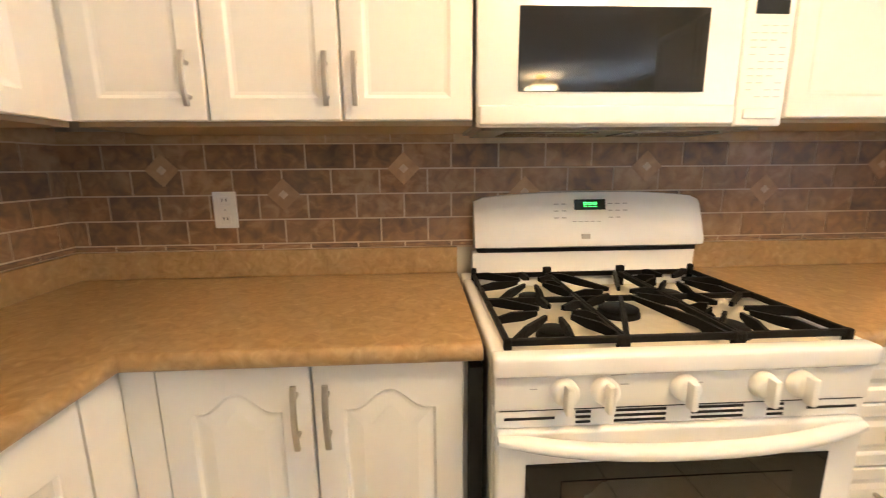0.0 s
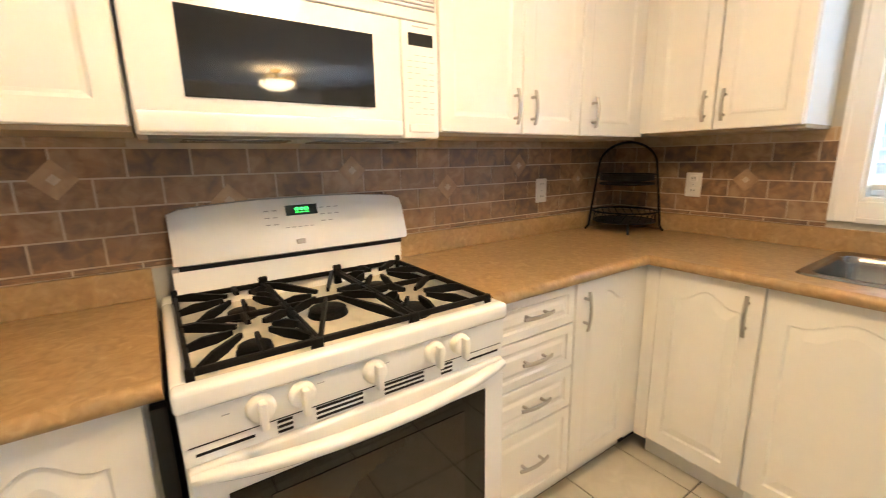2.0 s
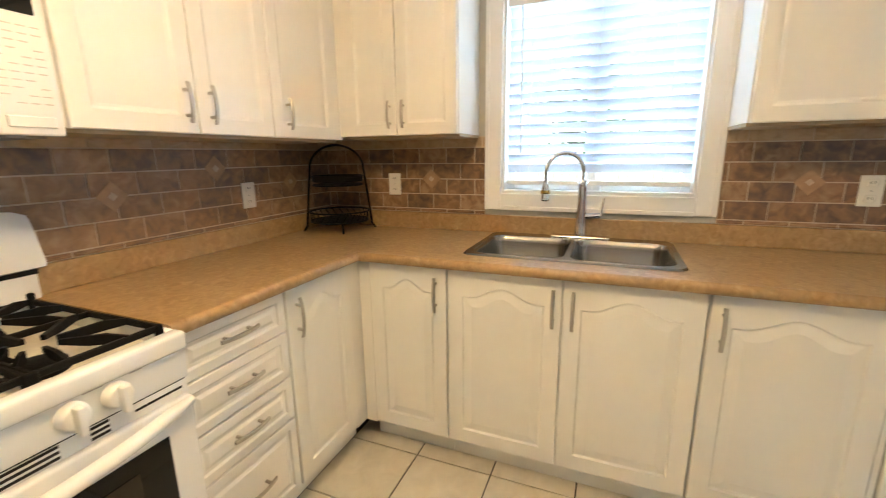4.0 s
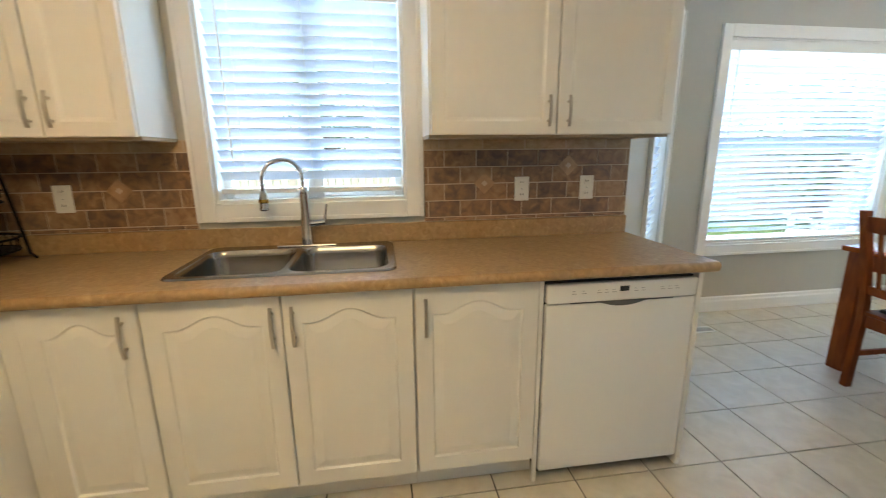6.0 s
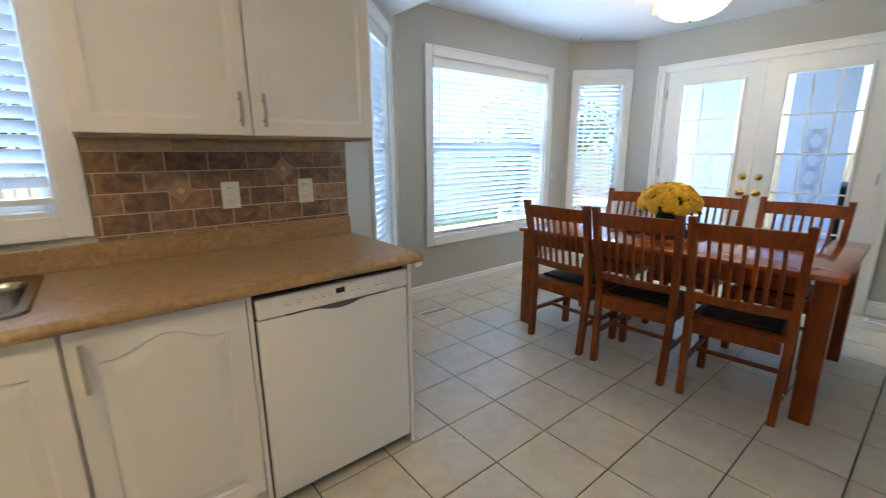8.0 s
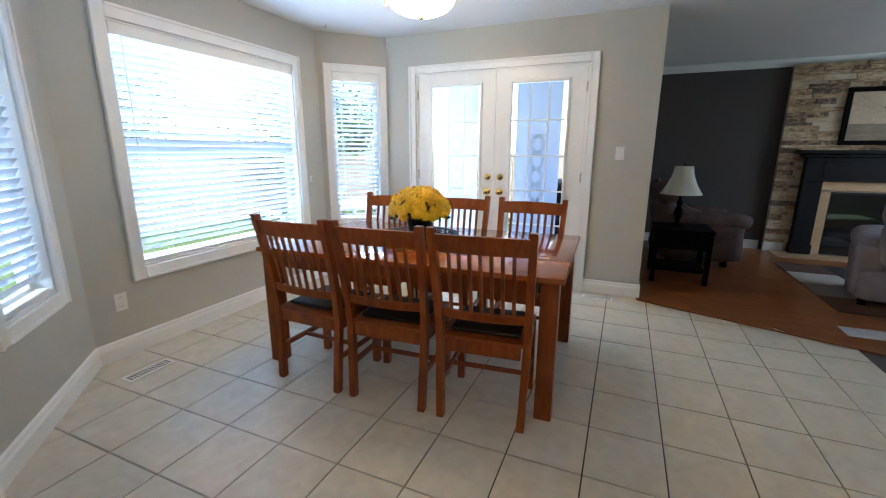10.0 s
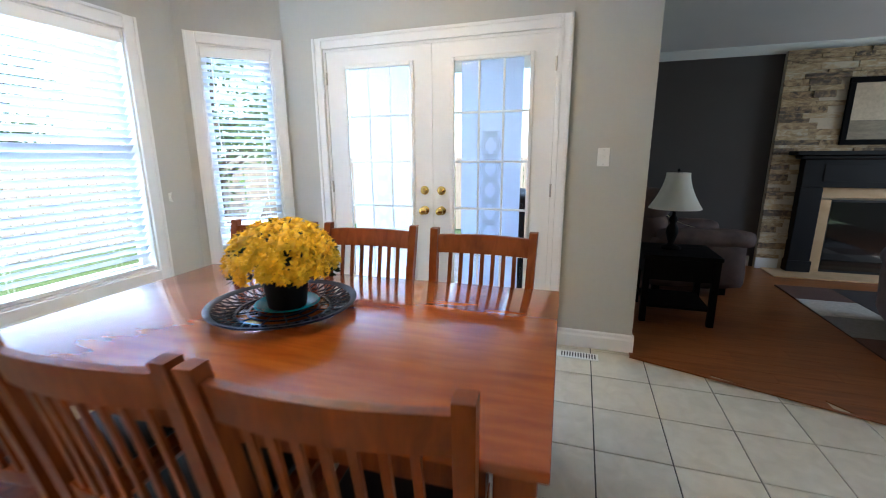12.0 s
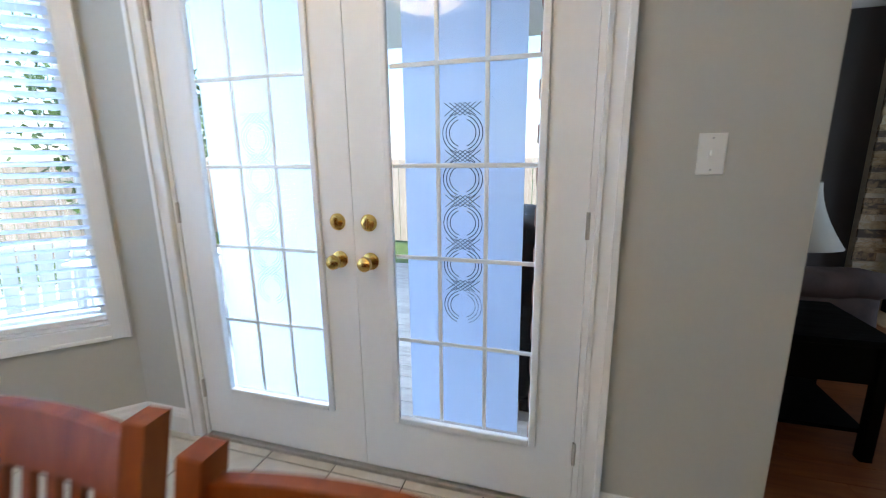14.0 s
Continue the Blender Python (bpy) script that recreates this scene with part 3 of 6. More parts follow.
def leaf(at, w, hinge_right, label, line):
    """One door leaf, its face at y = 0: stiles, rails, moulding, pane, grille bars, frosted film, line work, lock and knob."""
    d = frame_at(tagged(new("patio_door"), label, "door", "patio doors"), M_S @ pose(at, 0.012, 0.026))
    H, st, lo, hi = 2.095, 0.137, 0.233, 1.987
    g0, g1 = st, w - st
    for o in ((0, g0, 0, H), (g1, w, 0, H), (g0, g1, 0, lo), (g0, g1, hi, H)):
        part("stile" if o[3] - o[2] > 2 else "rail", B(o[0], o[1], 0, 0.044, o[2], o[3]), M_TRIM, d)
    for o in ((g0, g0 + 0.028, lo, hi), (g1 - 0.028, g1, lo, hi), (g0 + 0.028, g1 - 0.028, lo, lo + 0.028), (g0 + 0.028, g1 - 0.028, hi - 0.028, hi)):
        part("moulding", B(o[0], o[1], -0.012, 0.012, o[2], o[3], 0.006, 3), M_TRIM, d)
    a, b, z0, z1 = g0 + 0.028, g1 - 0.028, lo + 0.028, hi - 0.028
    g = part("pane", B(a, b, 0.020, 0.024, z0, z1), M_GLASS, d, "clear door glass")
    g.visible_shadow = False
    # frosted film leaves a clear strip at both sides
    f = part("frosted_film", B(a + (0.045 if hinge_right else 0.008), b - (0.045 if hinge_right else 0.022), 0.0245, 0.0255, z0, z1), M_FROST_SHADED if hinge_right else M_FROST, d, "frosted glass with an etched ring pattern")
    f.visible_shadow = False
    cols, rows = 3, 5
    for k in range(1, cols):
        x = a + (b - a) * k / cols
        part("grille_bar", B(x - 0.008, x + 0.008, 0.012, 0.0195, z0, z1, 0.003), M_TRIM, d)
    for k in range(1, rows):
        z = z0 + (z1 - z0) * k / rows
        part("grille_bar", B(a, b, 0.011, 0.0185, z - 0.008, z + 0.008, 0.003), M_TRIM, d)
    # etched rings: opaque lines painted as the view through clear glass
    bm = bmesh.new()
    cx, R = (a + b) / 2, 0.071
    for k in range(5):
        cz = 0.762 + k * 0.157
        for r in (R, R - 0.012, R - 0.024):
            for side in (1, -1):
                curve_line(bm, [(cx + side * r * math.cos(t), cz + 0.98 * r * math.sin(t)) for t in [(-1.25 + 2.5 * q / 18) for q in range(19)]], 0.0032, 0.0240 - 0.0002 * k)
        for q in range(-2, 3):
            for side in (1, -1):
                x = cx + q * 0.018
                curve_line(bm, [(x - side * 0.028, cz + 0.058), (x + side * 0.028, cz + 0.100)], 0.0027, 0.0236)
    part("etched_lines", bm, line, d, "etched line pattern in the frosted glass, painted opaque")
    kx = 0.065 if hinge_right else w - 0.065
    db = part("deadbolt", lathe(bmesh.new(), [(0.033, 0), (0.033, 0.006), (0.026, 0.012), (0.012, 0.016), (0.012, 0.024)], 20), M_BRASS, d, "polished brass deadbolt")
    db.matrix_basis = pose(kx, 0, 1.095 - 0.026, 90)
    th = part("thumb_turn", B(-0.004, 0.004, -0.020, 0.020, 0.02, 0.032, 0.002), M_BRASS, db)
    kb = part("door_knob", lathe(bmesh.new(), [(0.034, 0), (0.034, 0.005), (0.014, 0.011), (0.012, 0.028), (0.022, 0.036), (0.029, 0.050), (0.027, 0.064), (0.014, 0.071)], 20), M_BRASS, d, "polished brass knob", smooth=50)
    kb.matrix_basis = pose(kx, 0, 0.945 - 0.026, 90)
    for z in (0.235, 1.085, 1.90):
        hx = w + 0.001 if hinge_right else -0.001
        part("hinge", rod(bmesh.new(), (hx, -0.006, z - 0.045), (hx, -0.006, z + 0.045), 0.007, n=10), M_NICKEL, d, "worn steel hinge")
    return d


LW = (s1 - s0 - 0.046) / 2
leaf(s0 + 0.0215, LW, False, "white patio door leaf with frosted glass, closed", M_LINE_LIT)
leaf(s0 + 0.0245 + LW, LW, True, "white patio door leaf with etched ring glass, closed", M_LINE_SHADED)
part("astragal", B(s0 + 0.021 + LW - 0.001, s0 + 0.0245 + LW + 0.001, 0.03, 0.06, 0.026, 2.13), M_DARKGAP, door_case)


def cord_cleat(at, label):
    t = thing("cord_cleat", at, -90, label, "cleat")
    part("plate", B(-0.008, 0.008, -0.004, 0, -0.03, 0.03, 0.002), M_PLASTIC, t)
    part("horn", sweep(bmesh.new(), [(0, -0.004, -0.012), (0, -0.014, -0.012), (0, -0.02, -0.034)], 0.004, 8), M_PLASTIC, t)
    part("horn", sweep(bmesh.new(), [(0, -0.004, 0.012), (0, -0.014, 0.012), (0, -0.02, 0.034)], 0.004, 8), M_PLASTIC, t)
    return t


cord_cleat((XB, -4.53, 1.07), "small white cord cleat on the wall beside the window")


def baseboard(p, q, cuts=()):
    p, q = Vector((*p, 0)), Vector((*q, 0))
    d = (q - p).normalized()
    n = Vector((-d.y, d.x, 0))
    bm = bmesh.new()
    L = (q - p).length
    prism(bm, [(-0.0, 0.0), (-0.016, 0.0), (-0.016, 0.085), (-0.010, 0.10), (-0.010, 0.118), (-0.003, 0.128), (0.0, 0.128)], 0, L, "x")
    bmesh.ops.transform(bm, matrix=Matrix(((d.x, n.x, 0, p.x), (d.y, n.y, 0, p.y), (0, 0, 1, 0.001), (0, 0, 0, 1))), verts=bm.verts)
    return tagged(link("baseboard", bm, M_TRIM), "white moulded baseboard along the wall", "baseboard", kind="structure")


baseboard(A0 + (A1 - A0) * 0.02, A1)
baseboard(A1, C0)
baseboard(C0, C1)
baseboard(C1, (DX0 + CW + 0.001, YS))
baseboard((DX1 - CW - 0.001, YS), (1.02 - 0.014, YS))
baseboard((1.02, YS), (1.02, YS - 0.13))
baseboard((1.5, -8.2), (-0.60, -8.2))

# ---- kitchen cabinets ----
def ring(w, h, inset, arch, n=16, base=0.0):
    """Loop of a door panel outline at an inset; arch: rise of the curved top."""
    x0, x1, z0, z1 = inset, w - inset, inset, h - inset
    pts = [(x0, z0), (x1, z0)]
    for k in range(n + 1):
        u = k / n
        s = 0.5 - 0.5 * math.cos(2 * math.pi * min(max((u - 0.10) / 0.80, 0), 1))
        pts.append((x1 + (x0 - x1) * u, z1 - arch * (1 - s)))
    return pts


def door_mesh(w, h, arch, style):
    """A routed slab door, front at y = 0, 19 mm thick."""
    bm = bmesh.new()
    T = 0.019
    if style == "groove":
        loops = [(0.0, T, 0), (0.0, 0.003, 0), (0.003, 0.0, 0), (0.060, 0.0, arch), (0.066, 0.0065, arch), (0.072, 0.0065, arch), (0.100, 0.0008, arch)]
    elif style == "drawer":
        loops = [(0.0, T, 0), (0.0, 0.003, 0), (0.003, 0.0, 0), (0.030, 0.0, 0), (0.036, 0.006, 0), (0.046, 0.006, 0), (0.058, 0.001, 0)]
    else:
        loops = [(0.0, T, 0), (0.0, 0.003, 0), (0.003, 0.0, 0), (0.052, 0.0, 0), (0.060, 0.005, 0), (0.068, 0.007, 0)]
    rings = []
    for inset, y, ar in loops:
        rings.append([bm.verts.new((x, y, z)) for x, z in ring(w, h, inset, ar)])
    n = len(rings[0])
    for u, v in zip(rings, rings[1:]):
        for k in range(n):
            bm.faces.new((u[k], u[(k + 1) % n], v[(k + 1) % n], v[k]))
    bm.faces.new(rings[0])
    bm.faces.new(rings[-1])
    return bm


def handle(parent, x, z, length=0.155, flat=False, y=0.0):
    """A bow pull on two posts."""
    bm = bmesh.new()
    n = 9
    L = length
    pts = []
    for k in range(n):
        u = k / (n - 1) - 0.5
        pts.append((0.0, -0.030 + 0.010 * (2 * u) ** 2, u * L))
    rings = [[bm.verts.new((sx * 0.006, p[1] + sy * 0.0035, p[2])) for sx, sy in ((-1, -0.4), (-0.7, -1), (0.7, -1), (1, -0.4), (1, 1), (-1, 1))] for p in pts]
    for a, b in zip(rings, rings[1:]):
        for k in range(6):
            bm.faces.new((a[k], a[(k + 1) % 6], b[(k + 1) % 6], b[k]))
    bm.faces.new(rings[0])
    bm.faces.new(rings[-1])
    bmesh.ops.recalc_face_normals(bm, faces=bm.faces)
    for u in (-0.31, 0.31):
        rod(bm, (0, 0.002, u * L), (0, -0.026, u * L), 0.0055, n=10)
    ob = part("handle", bm, M_NICKEL, parent, "brushed nickel bow handle")
    ob.matrix_basis = pose(x, y, z, 0, 90 if flat else 0, 0)
    return ob


def base_unit(at, rz, w, fronts, depth=0.60, label="", top=0.874):
    """A base cabinet: carcass, toe kick, doors or drawers. Face plane at y = 0 (door fronts), at local x 0..w."""
    t = thing("base_cabinet", at, rz, label, "cabinet", "kitchen base cabinets")
    part("body", B(0, w, 0.021, depth, 0.10, top), M_CAB, t)
    if top < 0.86:
        part("front_frame", B(0, w, 0.021, 0.04, top, 0.874), M_CAB, t)
    part("toe_kick", B(0, w, 0.075, 0.09, 0.0, 0.10), M_CAB, t)
    for kind, x0, x1, z0, z1, hx in fronts:
        if kind == "filler":
            part("filler", B(x0, x1, 0.004, 0.021, z0, z1), M_CAB, t)
            continue
        bm = door_mesh(x1 - x0, z1 - z0, 0.045 if kind == "door" else 0, "groove" if kind == "door" else "drawer")
        d = part(kind, bm, M_CAB, t)
        d.matrix_basis = pose(x0, 0, z0)
        if kind == "door":
            handle(d, hx, z1 - z0 - 0.110, 0.145)
        else:
            handle(d, (x1 - x0) / 2, (z1 - z0) / 2 + 0.005, 0.135, True)
    return t


def wall_unit(at, rz, w, doors, h=0.93, depth=0.315, label="", fillers=()):
    t = thing("wall_cabinet", at, rz, label, "cabinet", "kitchen wall cabinets")
    part("body", B(0, w, 0.020, depth, 0.0, h), M_CAB, t)
    part("light_rail", B(0, w, 0.030, depth - 0.01, -0.014, -0.001), M_CABIN, t, "bare wood strip under the cabinet")
    for x0, x1 in fillers:
        part("filler", B(x0, x1, 0.006, 0.0199, -0.002, h), M_CAB, t)
    for x0, x1, hx in doors:
        d = part("door", door_mesh(x1 - x0, h - 0.006, 0, "shaker"), M_CAB, t)
        d.matrix_basis = pose(x0, 0, -0.004)
        if hx is not None:
            handle(d, hx, 0.092, 0.122)
    return t


FY, FX = 0.990, 2.634       # front planes of the north and east base doors
GAP = 0.002
base_unit((0.262, FY, 0), 0, 0.712, [("filler", 0, 0.068, 0.105, 0.872, 0), ("door", 0.072, 0.378, 0.115, 0.872, 0.278), ("door", 0.384, 0.700, 0.115, 0.872, 0.030)], label="white double base cabinet with arched doors")
base_unit((0.262, -1.20, 0), 90, 2.188, [("door", 0.02 + 0.415 * k, 0.43 + 0.415 * k, 0.115, 0.872, 0.36 if k % 2 else 0.05) for k in range(5)] + [("filler", 2.098, 2.199, 0.105, 0.872, 0)], depth=0.49, label="white base cabinet run with arched doors")
RX0, RX1 = 1.003, 1.785     # range gap
zs = [(0.733, 0.872), (0.567, 0.728), (0.408, 0.562), (0.115, 0.403)]
base_unit((RX1 + 0.004, FY, 0), 0, 0.405, [("drawer", 0.006, 0.400, a, b, 0) for a, b in zs], label="white four-drawer base cabinet")
base_unit((RX1 + 0.411, FY, 0), 0, 0.452, [("door", 0.003, 0.365, 0.115, 0.872, 0.045), ("filler", 0.368, 0.452, 0.105, 0.872, 0)], label="white corner base cabinet with one arched door")
base_unit((FX, 0.968, 0), -90, 0.385, [("filler", -0.022, 0.030, 0.105, 0.872, 0), ("door", 0.033, 0.382, 0.115, 0.872, 0.306)], label="white corner base cabinet with one arched door")
base_unit((FX, 0.581, 0), -90, 0.892, [("door", 0.003, 0.441, 0.115, 0.872, 0.409), ("door", 0.447, 0.889, 0.115, 0.872, 0.034)], label="white double sink base cabinet with arched doors", top=0.68)
base_unit((FX, -0.313, 0), -90, 0.482, [("door", 0.003, 0.464, 0.115, 0.872, 0.036), ("filler", 0.467, 0.482, 0.0, 0.872, 0)], label="white base cabinet with one arched door")
UB = 1.388                  # underside of the wall cabinets
UY, UX = 1.247, 2.935
wall_unit((0.055, UY, UB - 0.004), 0, 0.957, [(0.022, 0.320, 0.263), (0.326, 0.635, 0.279), (0.641, 0.953, 0.032)], h=0.93, fillers=[(0.0, 0.020)], label="white wall cabinets with three panelled doors")
wall_unit((0.072, -0.6, UB - 0.006), 90, 1.865, [(0.02 + 0.44 * k, 0.455 + 0.44 * k, 0.05) for k in range(4)], h=0.93, fillers=[(1.778, 1.845)], depth=0.30, label="white wall cabinets on the side wall")
wall_unit((1.003, UY, 1.83), 0, 0.800, [(0.006, 0.395, None), (0.402, 0.794, None)], h=0.495, label="white short wall cabinet above the microwave")
wall_unit((1.806, UY, UB), 0, 1.128, [(0.008, 0.362, 0.318), (0.368, 0.690, 0.045), (0.696, 1.090, 0.075)], h=0.93, fillers=[(1.093, 1.147)], label="white wall cabinets with three panelled doors")
wall_unit((UX, 1.245, UB + 0.014), -90, 0.602, [(0.040, 0.303, 0.233), (0.309, 0.598, 0.034)], h=0.93, fillers=[(-0.018, 0.038)], label="white double wall cabinet beside the window")
wall_unit((UX, -0.415, UB + 0.016), -90, 1.050, [(0.006, 0.522, 0.480), (0.528, 1.044, 0.042)], h=0.93, label="white double wall cabinet above the dishwasher")
wall_soffit = tagged(link("soffit", B(XW, XE, UY + 0.02, YN, 2.327, 2.3295), M_CEIL), "white strip above the wall cabinets", "soffit", kind="structure")

# worktop: U shape with a rounded front edge, cut for range and sink
CT, CB = 0.915, 0.876
SX0, SX1, SY0, SY1 = 2.715, 3.215, 0.545, -0.255   # sink rim
def worktop(label, rects, noses):
    bm = bmesh.new()
    xs, ys = sorted({v for r in rects for v in r[:2]}), sorted({v for r in rects for v in r[2:]})
    cells(bm, xs, ys, lambda x, y: any(a < x < b and c < y < d for a, b, c, d in rects), lambda a, b, d: (a, b, d), CB, CT)
    edges = []
    for p, q in noses:
        # half-round nose along p -> q
        d = (Vector((*q, 0)) - Vector((*p, 0))).normalized()
        n = Vector((d.y, -d.x, 0))
        L = (Vector((*q, 0)) - Vector((*p, 0))).length
        h = (CT - CB) / 2
        out = [(h * 0.9 * math.sin(math.pi * k / 10), CB + h - h * math.cos(math.pi * k / 10)) for k in range(11)]
        b2 = bmesh.new()
        prism(b2, out, 0, L, "x")
        bmesh.ops.transform(b2, matrix=Matrix(((d.x, n.x, 0, p[0]), (d.y, n.y, 0, p[1]), (0, 0, 1, 0), (0, 0, 0, 1))), verts=b2.verts)
        edges.append(b2)
    ob = link("worktop", bm, M_COUNTER)
    for b2 in edges:
        part("front_edge", b2, M_COUNTER, ob, smooth=35)
    return tagged(ob, label, "worktop")


EY, EX, WX = 0.976, 2.612, 0.272
YE = -1.478
worktop("tan mottled laminate worktop beside the range", [(XW, RX0 - 0.005, EY, YN), (XW, WX, -1.2, EY)], [((WX, EY), (RX0 - 0.005, EY)), ((WX, -1.2), (WX, EY))])
worktop("tan mottled laminate worktop with a stainless sink", [
    (RX1 + 0.005, XE, EY, YN), (EX, XE, SY0 - 0.012, EY), (EX, SX0 + 0.012, SY1 + 0.012, SY0 - 0.012), (SX1 - 0.012, XE, SY1 + 0.012, SY0 - 0.012), (EX, XE, YE, SY1 + 0.012)],
    [((RX1 + 0.005, EY), (EX, EY)), ((EX, EY), (EX, YE)), ((EX, YE), (XE, YE))])
SPL = 1.005
for nm, r in (("north", (XW + 0.02, RX0 - 0.005, YN - 0.02, YN)), ("north_right", (RX1 + 0.005, XE - 0.02, YN - 0.02, YN)), ("east", (XE - 0.02, XE, YE + 0.005, YN)), ("west", (XW, XW + 0.02, -1.2, YN))):
    tagged(link("worktop_upstand", B(*r, CT, SPL if nm != "x" else CT, 0.004), M_COUNTER), "tan laminate upstand behind the worktop", "upstand", kind="structure")

# ---- range ----
def stove():
    t = thing("gas_range", (1.012, 0.905, 0), 0, "white freestanding gas range with black cast-iron grates", "range")
    W = 0.764
    part("body", B(0, W, 0.03, 0.660, 0.04, 0.872), M_ENAMEL, t)
    part("plinth", B(0.02, W - 0.02, 0.06, 0.62, 0.0, 0.04), M_BLACK, t)
    bm = bmesh.new()
    for o in ((-0.004, W + 0.004, -0.012, 0.030), (-0.004, W + 0.004, 0.556, 0.640)):
        box(bm, *o, 0.8735, 0.918, 0.010, 3)
    for o in ((-0.004, 0.030), (W - 0.030, W + 0.004)):
        box(bm, *o, 0.024, 0.562, 0.8735, 0.9176, 0.010, 3)
    part("cooktop", bm, M_ENAMEL, t, smooth=40)
    part("burner_well", B(0.022, W - 0.022, 0.022, 0.564, 0.8725, 0.8885, 0.002), mat("worn_cream_enamel", (0.70, 0.65, 0.52), 0.22, vary=0.10, scale=9), t, "cream stained enamel burner well")
    fas = part("control_fascia", B(0.0, W, 0.0, 0.03, 0.801, 0.8825, 0.004), M_ENAMEL, t, smooth=40)
    for x in (0.134, 0.213, 0.372, 0.531, 0.608):
        k = part("knob", lathe(bmesh.new(), [(0.027, 0.0), (0.027, 0.010), (0.024, 0.020), (0.020, 0.023)], 24), M_PLASTIC, t, "white plastic burner knob", smooth=50)
        k.matrix_basis = pose(x, -0.001, 0.842, 90)
        g = part("grip", B(-0.0075, 0.0075, -0.032, 0.025, 0.018, 0.042, 0.005), M_PLASTIC, k, smooth=40)
    bm = bmesh.new()
    for x0, x1, z in ((0.055, 0.115, 0.874), (0.225, 0.255, 0.872), (0.555, 0.59, 0.872), (0.64, 0.665, 0.872), (0.068, 0.082, 0.848), (0.245, 0.262, 0.852), (0.40, 0.412, 0.850)):
        box(bm, x0, x1, -0.0012, -0.0002, z - 0.002, z)
    part("dial_marks", bm, M_GREY, t, "grey printed dial marks")
    part("vent_strip", B(0.004, W - 0.004, 0.004, 0.03, 0.763, 0.8000), M_ENAMEL, t)
    for x0, x1 in ((0.162, 0.192), (0.240, 0.345), (0.398, 0.505), (0.556, 0.590)):
        for z in (0.7685, 0.7795, 0.7905):
            part("vent_slot", B(x0, x1, 0.0025, 0.012, z, z + 0.0052), M_DARKGAP, t)
    part("seam", B(0.01, W - 0.01, 0.002, 0.012, 0.7992, 0.8012), M_DARKGAP, t)
    for x0, x1 in ((0.02, 0.12), (0.64, 0.745)):
        part("vent_slot", B(x0, x1, 0.0025, 0.012, 0.7795, 0.7847), M_DARKGAP, t)
    door = part("oven_door", B(0.004, W - 0.004, -0.008, 0.03, 0.205, 0.7600, 0.008, 3), M_ENAMEL, t, smooth=40)
    part("oven_window", B(0.062, 0.690, -0.0112, -0.0082, 0.285, 0.690, 0.001), M_OVENGLASS, door, "black oven window glass")
    part("window_inner", B(0.135, 0.617, -0.0132, -0.0114, 0.335, 0.650), mat("oven_inner_glass", (0.022, 0.016, 0.011), 0.05, spec=0.45), door)
    bm = bmesh.new()
    n, prev = 24, None
    for k in range(n + 1):
        u = 2 * k / n - 1
        y = -0.008 - 0.040 * (1 - abs(u) ** 2.6)
        zc = 0.744 - 0.016 * (1 - u * u)
        h = 0.010 + 0.005 * (1 - abs(u) ** 6)
        pts = [(W / 2 + u * W * 0.492, y + dy, zc + dz) for dy, dz in ((0.0, -h), (-0.010, -h * 0.4), (-0.010, h * 0.5), (0.0, h), (0.014, h), (0.014, -h))]
        cur = [bm.verts.new(p) for p in pts]
        if prev:
            for q in range(6):
                bm.faces.new((prev[q], prev[(q + 1) % 6], cur[(q + 1) % 6], cur[q]))
        else:
            bm.faces.new(cur)
        prev = cur
    bm.faces.new(prev)
    part("oven_handle", bm, M_ENAMEL, door, "white curved oven handle", smooth=60)
    part("drawer", B(0.004, W - 0.004, -0.006, 0.03, 0.045, 0.198, 0.008, 3), M_ENAMEL, t, smooth=40)
    # backguard
    part("backguard_base", B(0.034, W + 0.022, 0.612, 0.660, 0.918, 0.988), M_ENAMEL, t)
    part("backguard_slot", B(0.052, W + 0.028, 0.617, 0.66, 0.988, 1.002), M_DARKGAP, t, "black slot under the control panel")
    bm = bmesh.new()
    prof = [(0.612, 1.002), (0.590, 1.010), (0.588, 1.028), (0.614, 1.120), (0.630, 1.165), (0.642, 1.182), (0.662, 1.184), (0.662, 1.002)]
    prev = None
    for k in range(25):
        u = 2 * k / 24 - 1
        drop = 0.020 * abs(u) ** 2.5 + (0.030 if abs(u) > 0.999 else 0.0) * 0.3
        cur = [bm.verts.new((0.424 + u * 0.384, y + 0.012 * abs(u) ** 8, z - (drop * (z - 1.0) / 0.184))) for y, z in prof]
        if prev:
            for q in range(len(prof)):
                bm.faces.new((prev[q], prev[(q + 1) % len(prof)], cur[(q + 1) % len(prof)], cur[q]))
        else:
            bm.faces.new(cur)
        prev = cur
    bm.faces.new(prev)
    panel = part("control_panel", bm, M_ENAMEL, t, smooth=40)
    tiltm = pose(0, 0, 0, -6.3)
    disp = part("display", B(-0.052, 0.052, -0.003, 0.0, -0.017, 0.017), M_BLACKGLASS, panel, "black clock display")
    disp.matrix_basis = pose(0.420, 0.6215, 1.142, -15.8)
    bm = bmesh.new()
    for x in (-0.016, 0.0, 0.016):
        for z in (-0.009, 0.0, 0.009):
            box(bm, x - 0.0045, x + 0.0045, -0.0045, -0.0032, z * 0.8 - 0.0009, z * 0.8 + 0.0009)
        for sx in (-0.005, 0.005):
            box(bm, x + sx - 0.0009, x + sx + 0.0009, -0.0045, -0.0032, 0.001, 0.0065)
    part("clock_digits", bm, M_GREEN, disp, "green glowing clock digits")
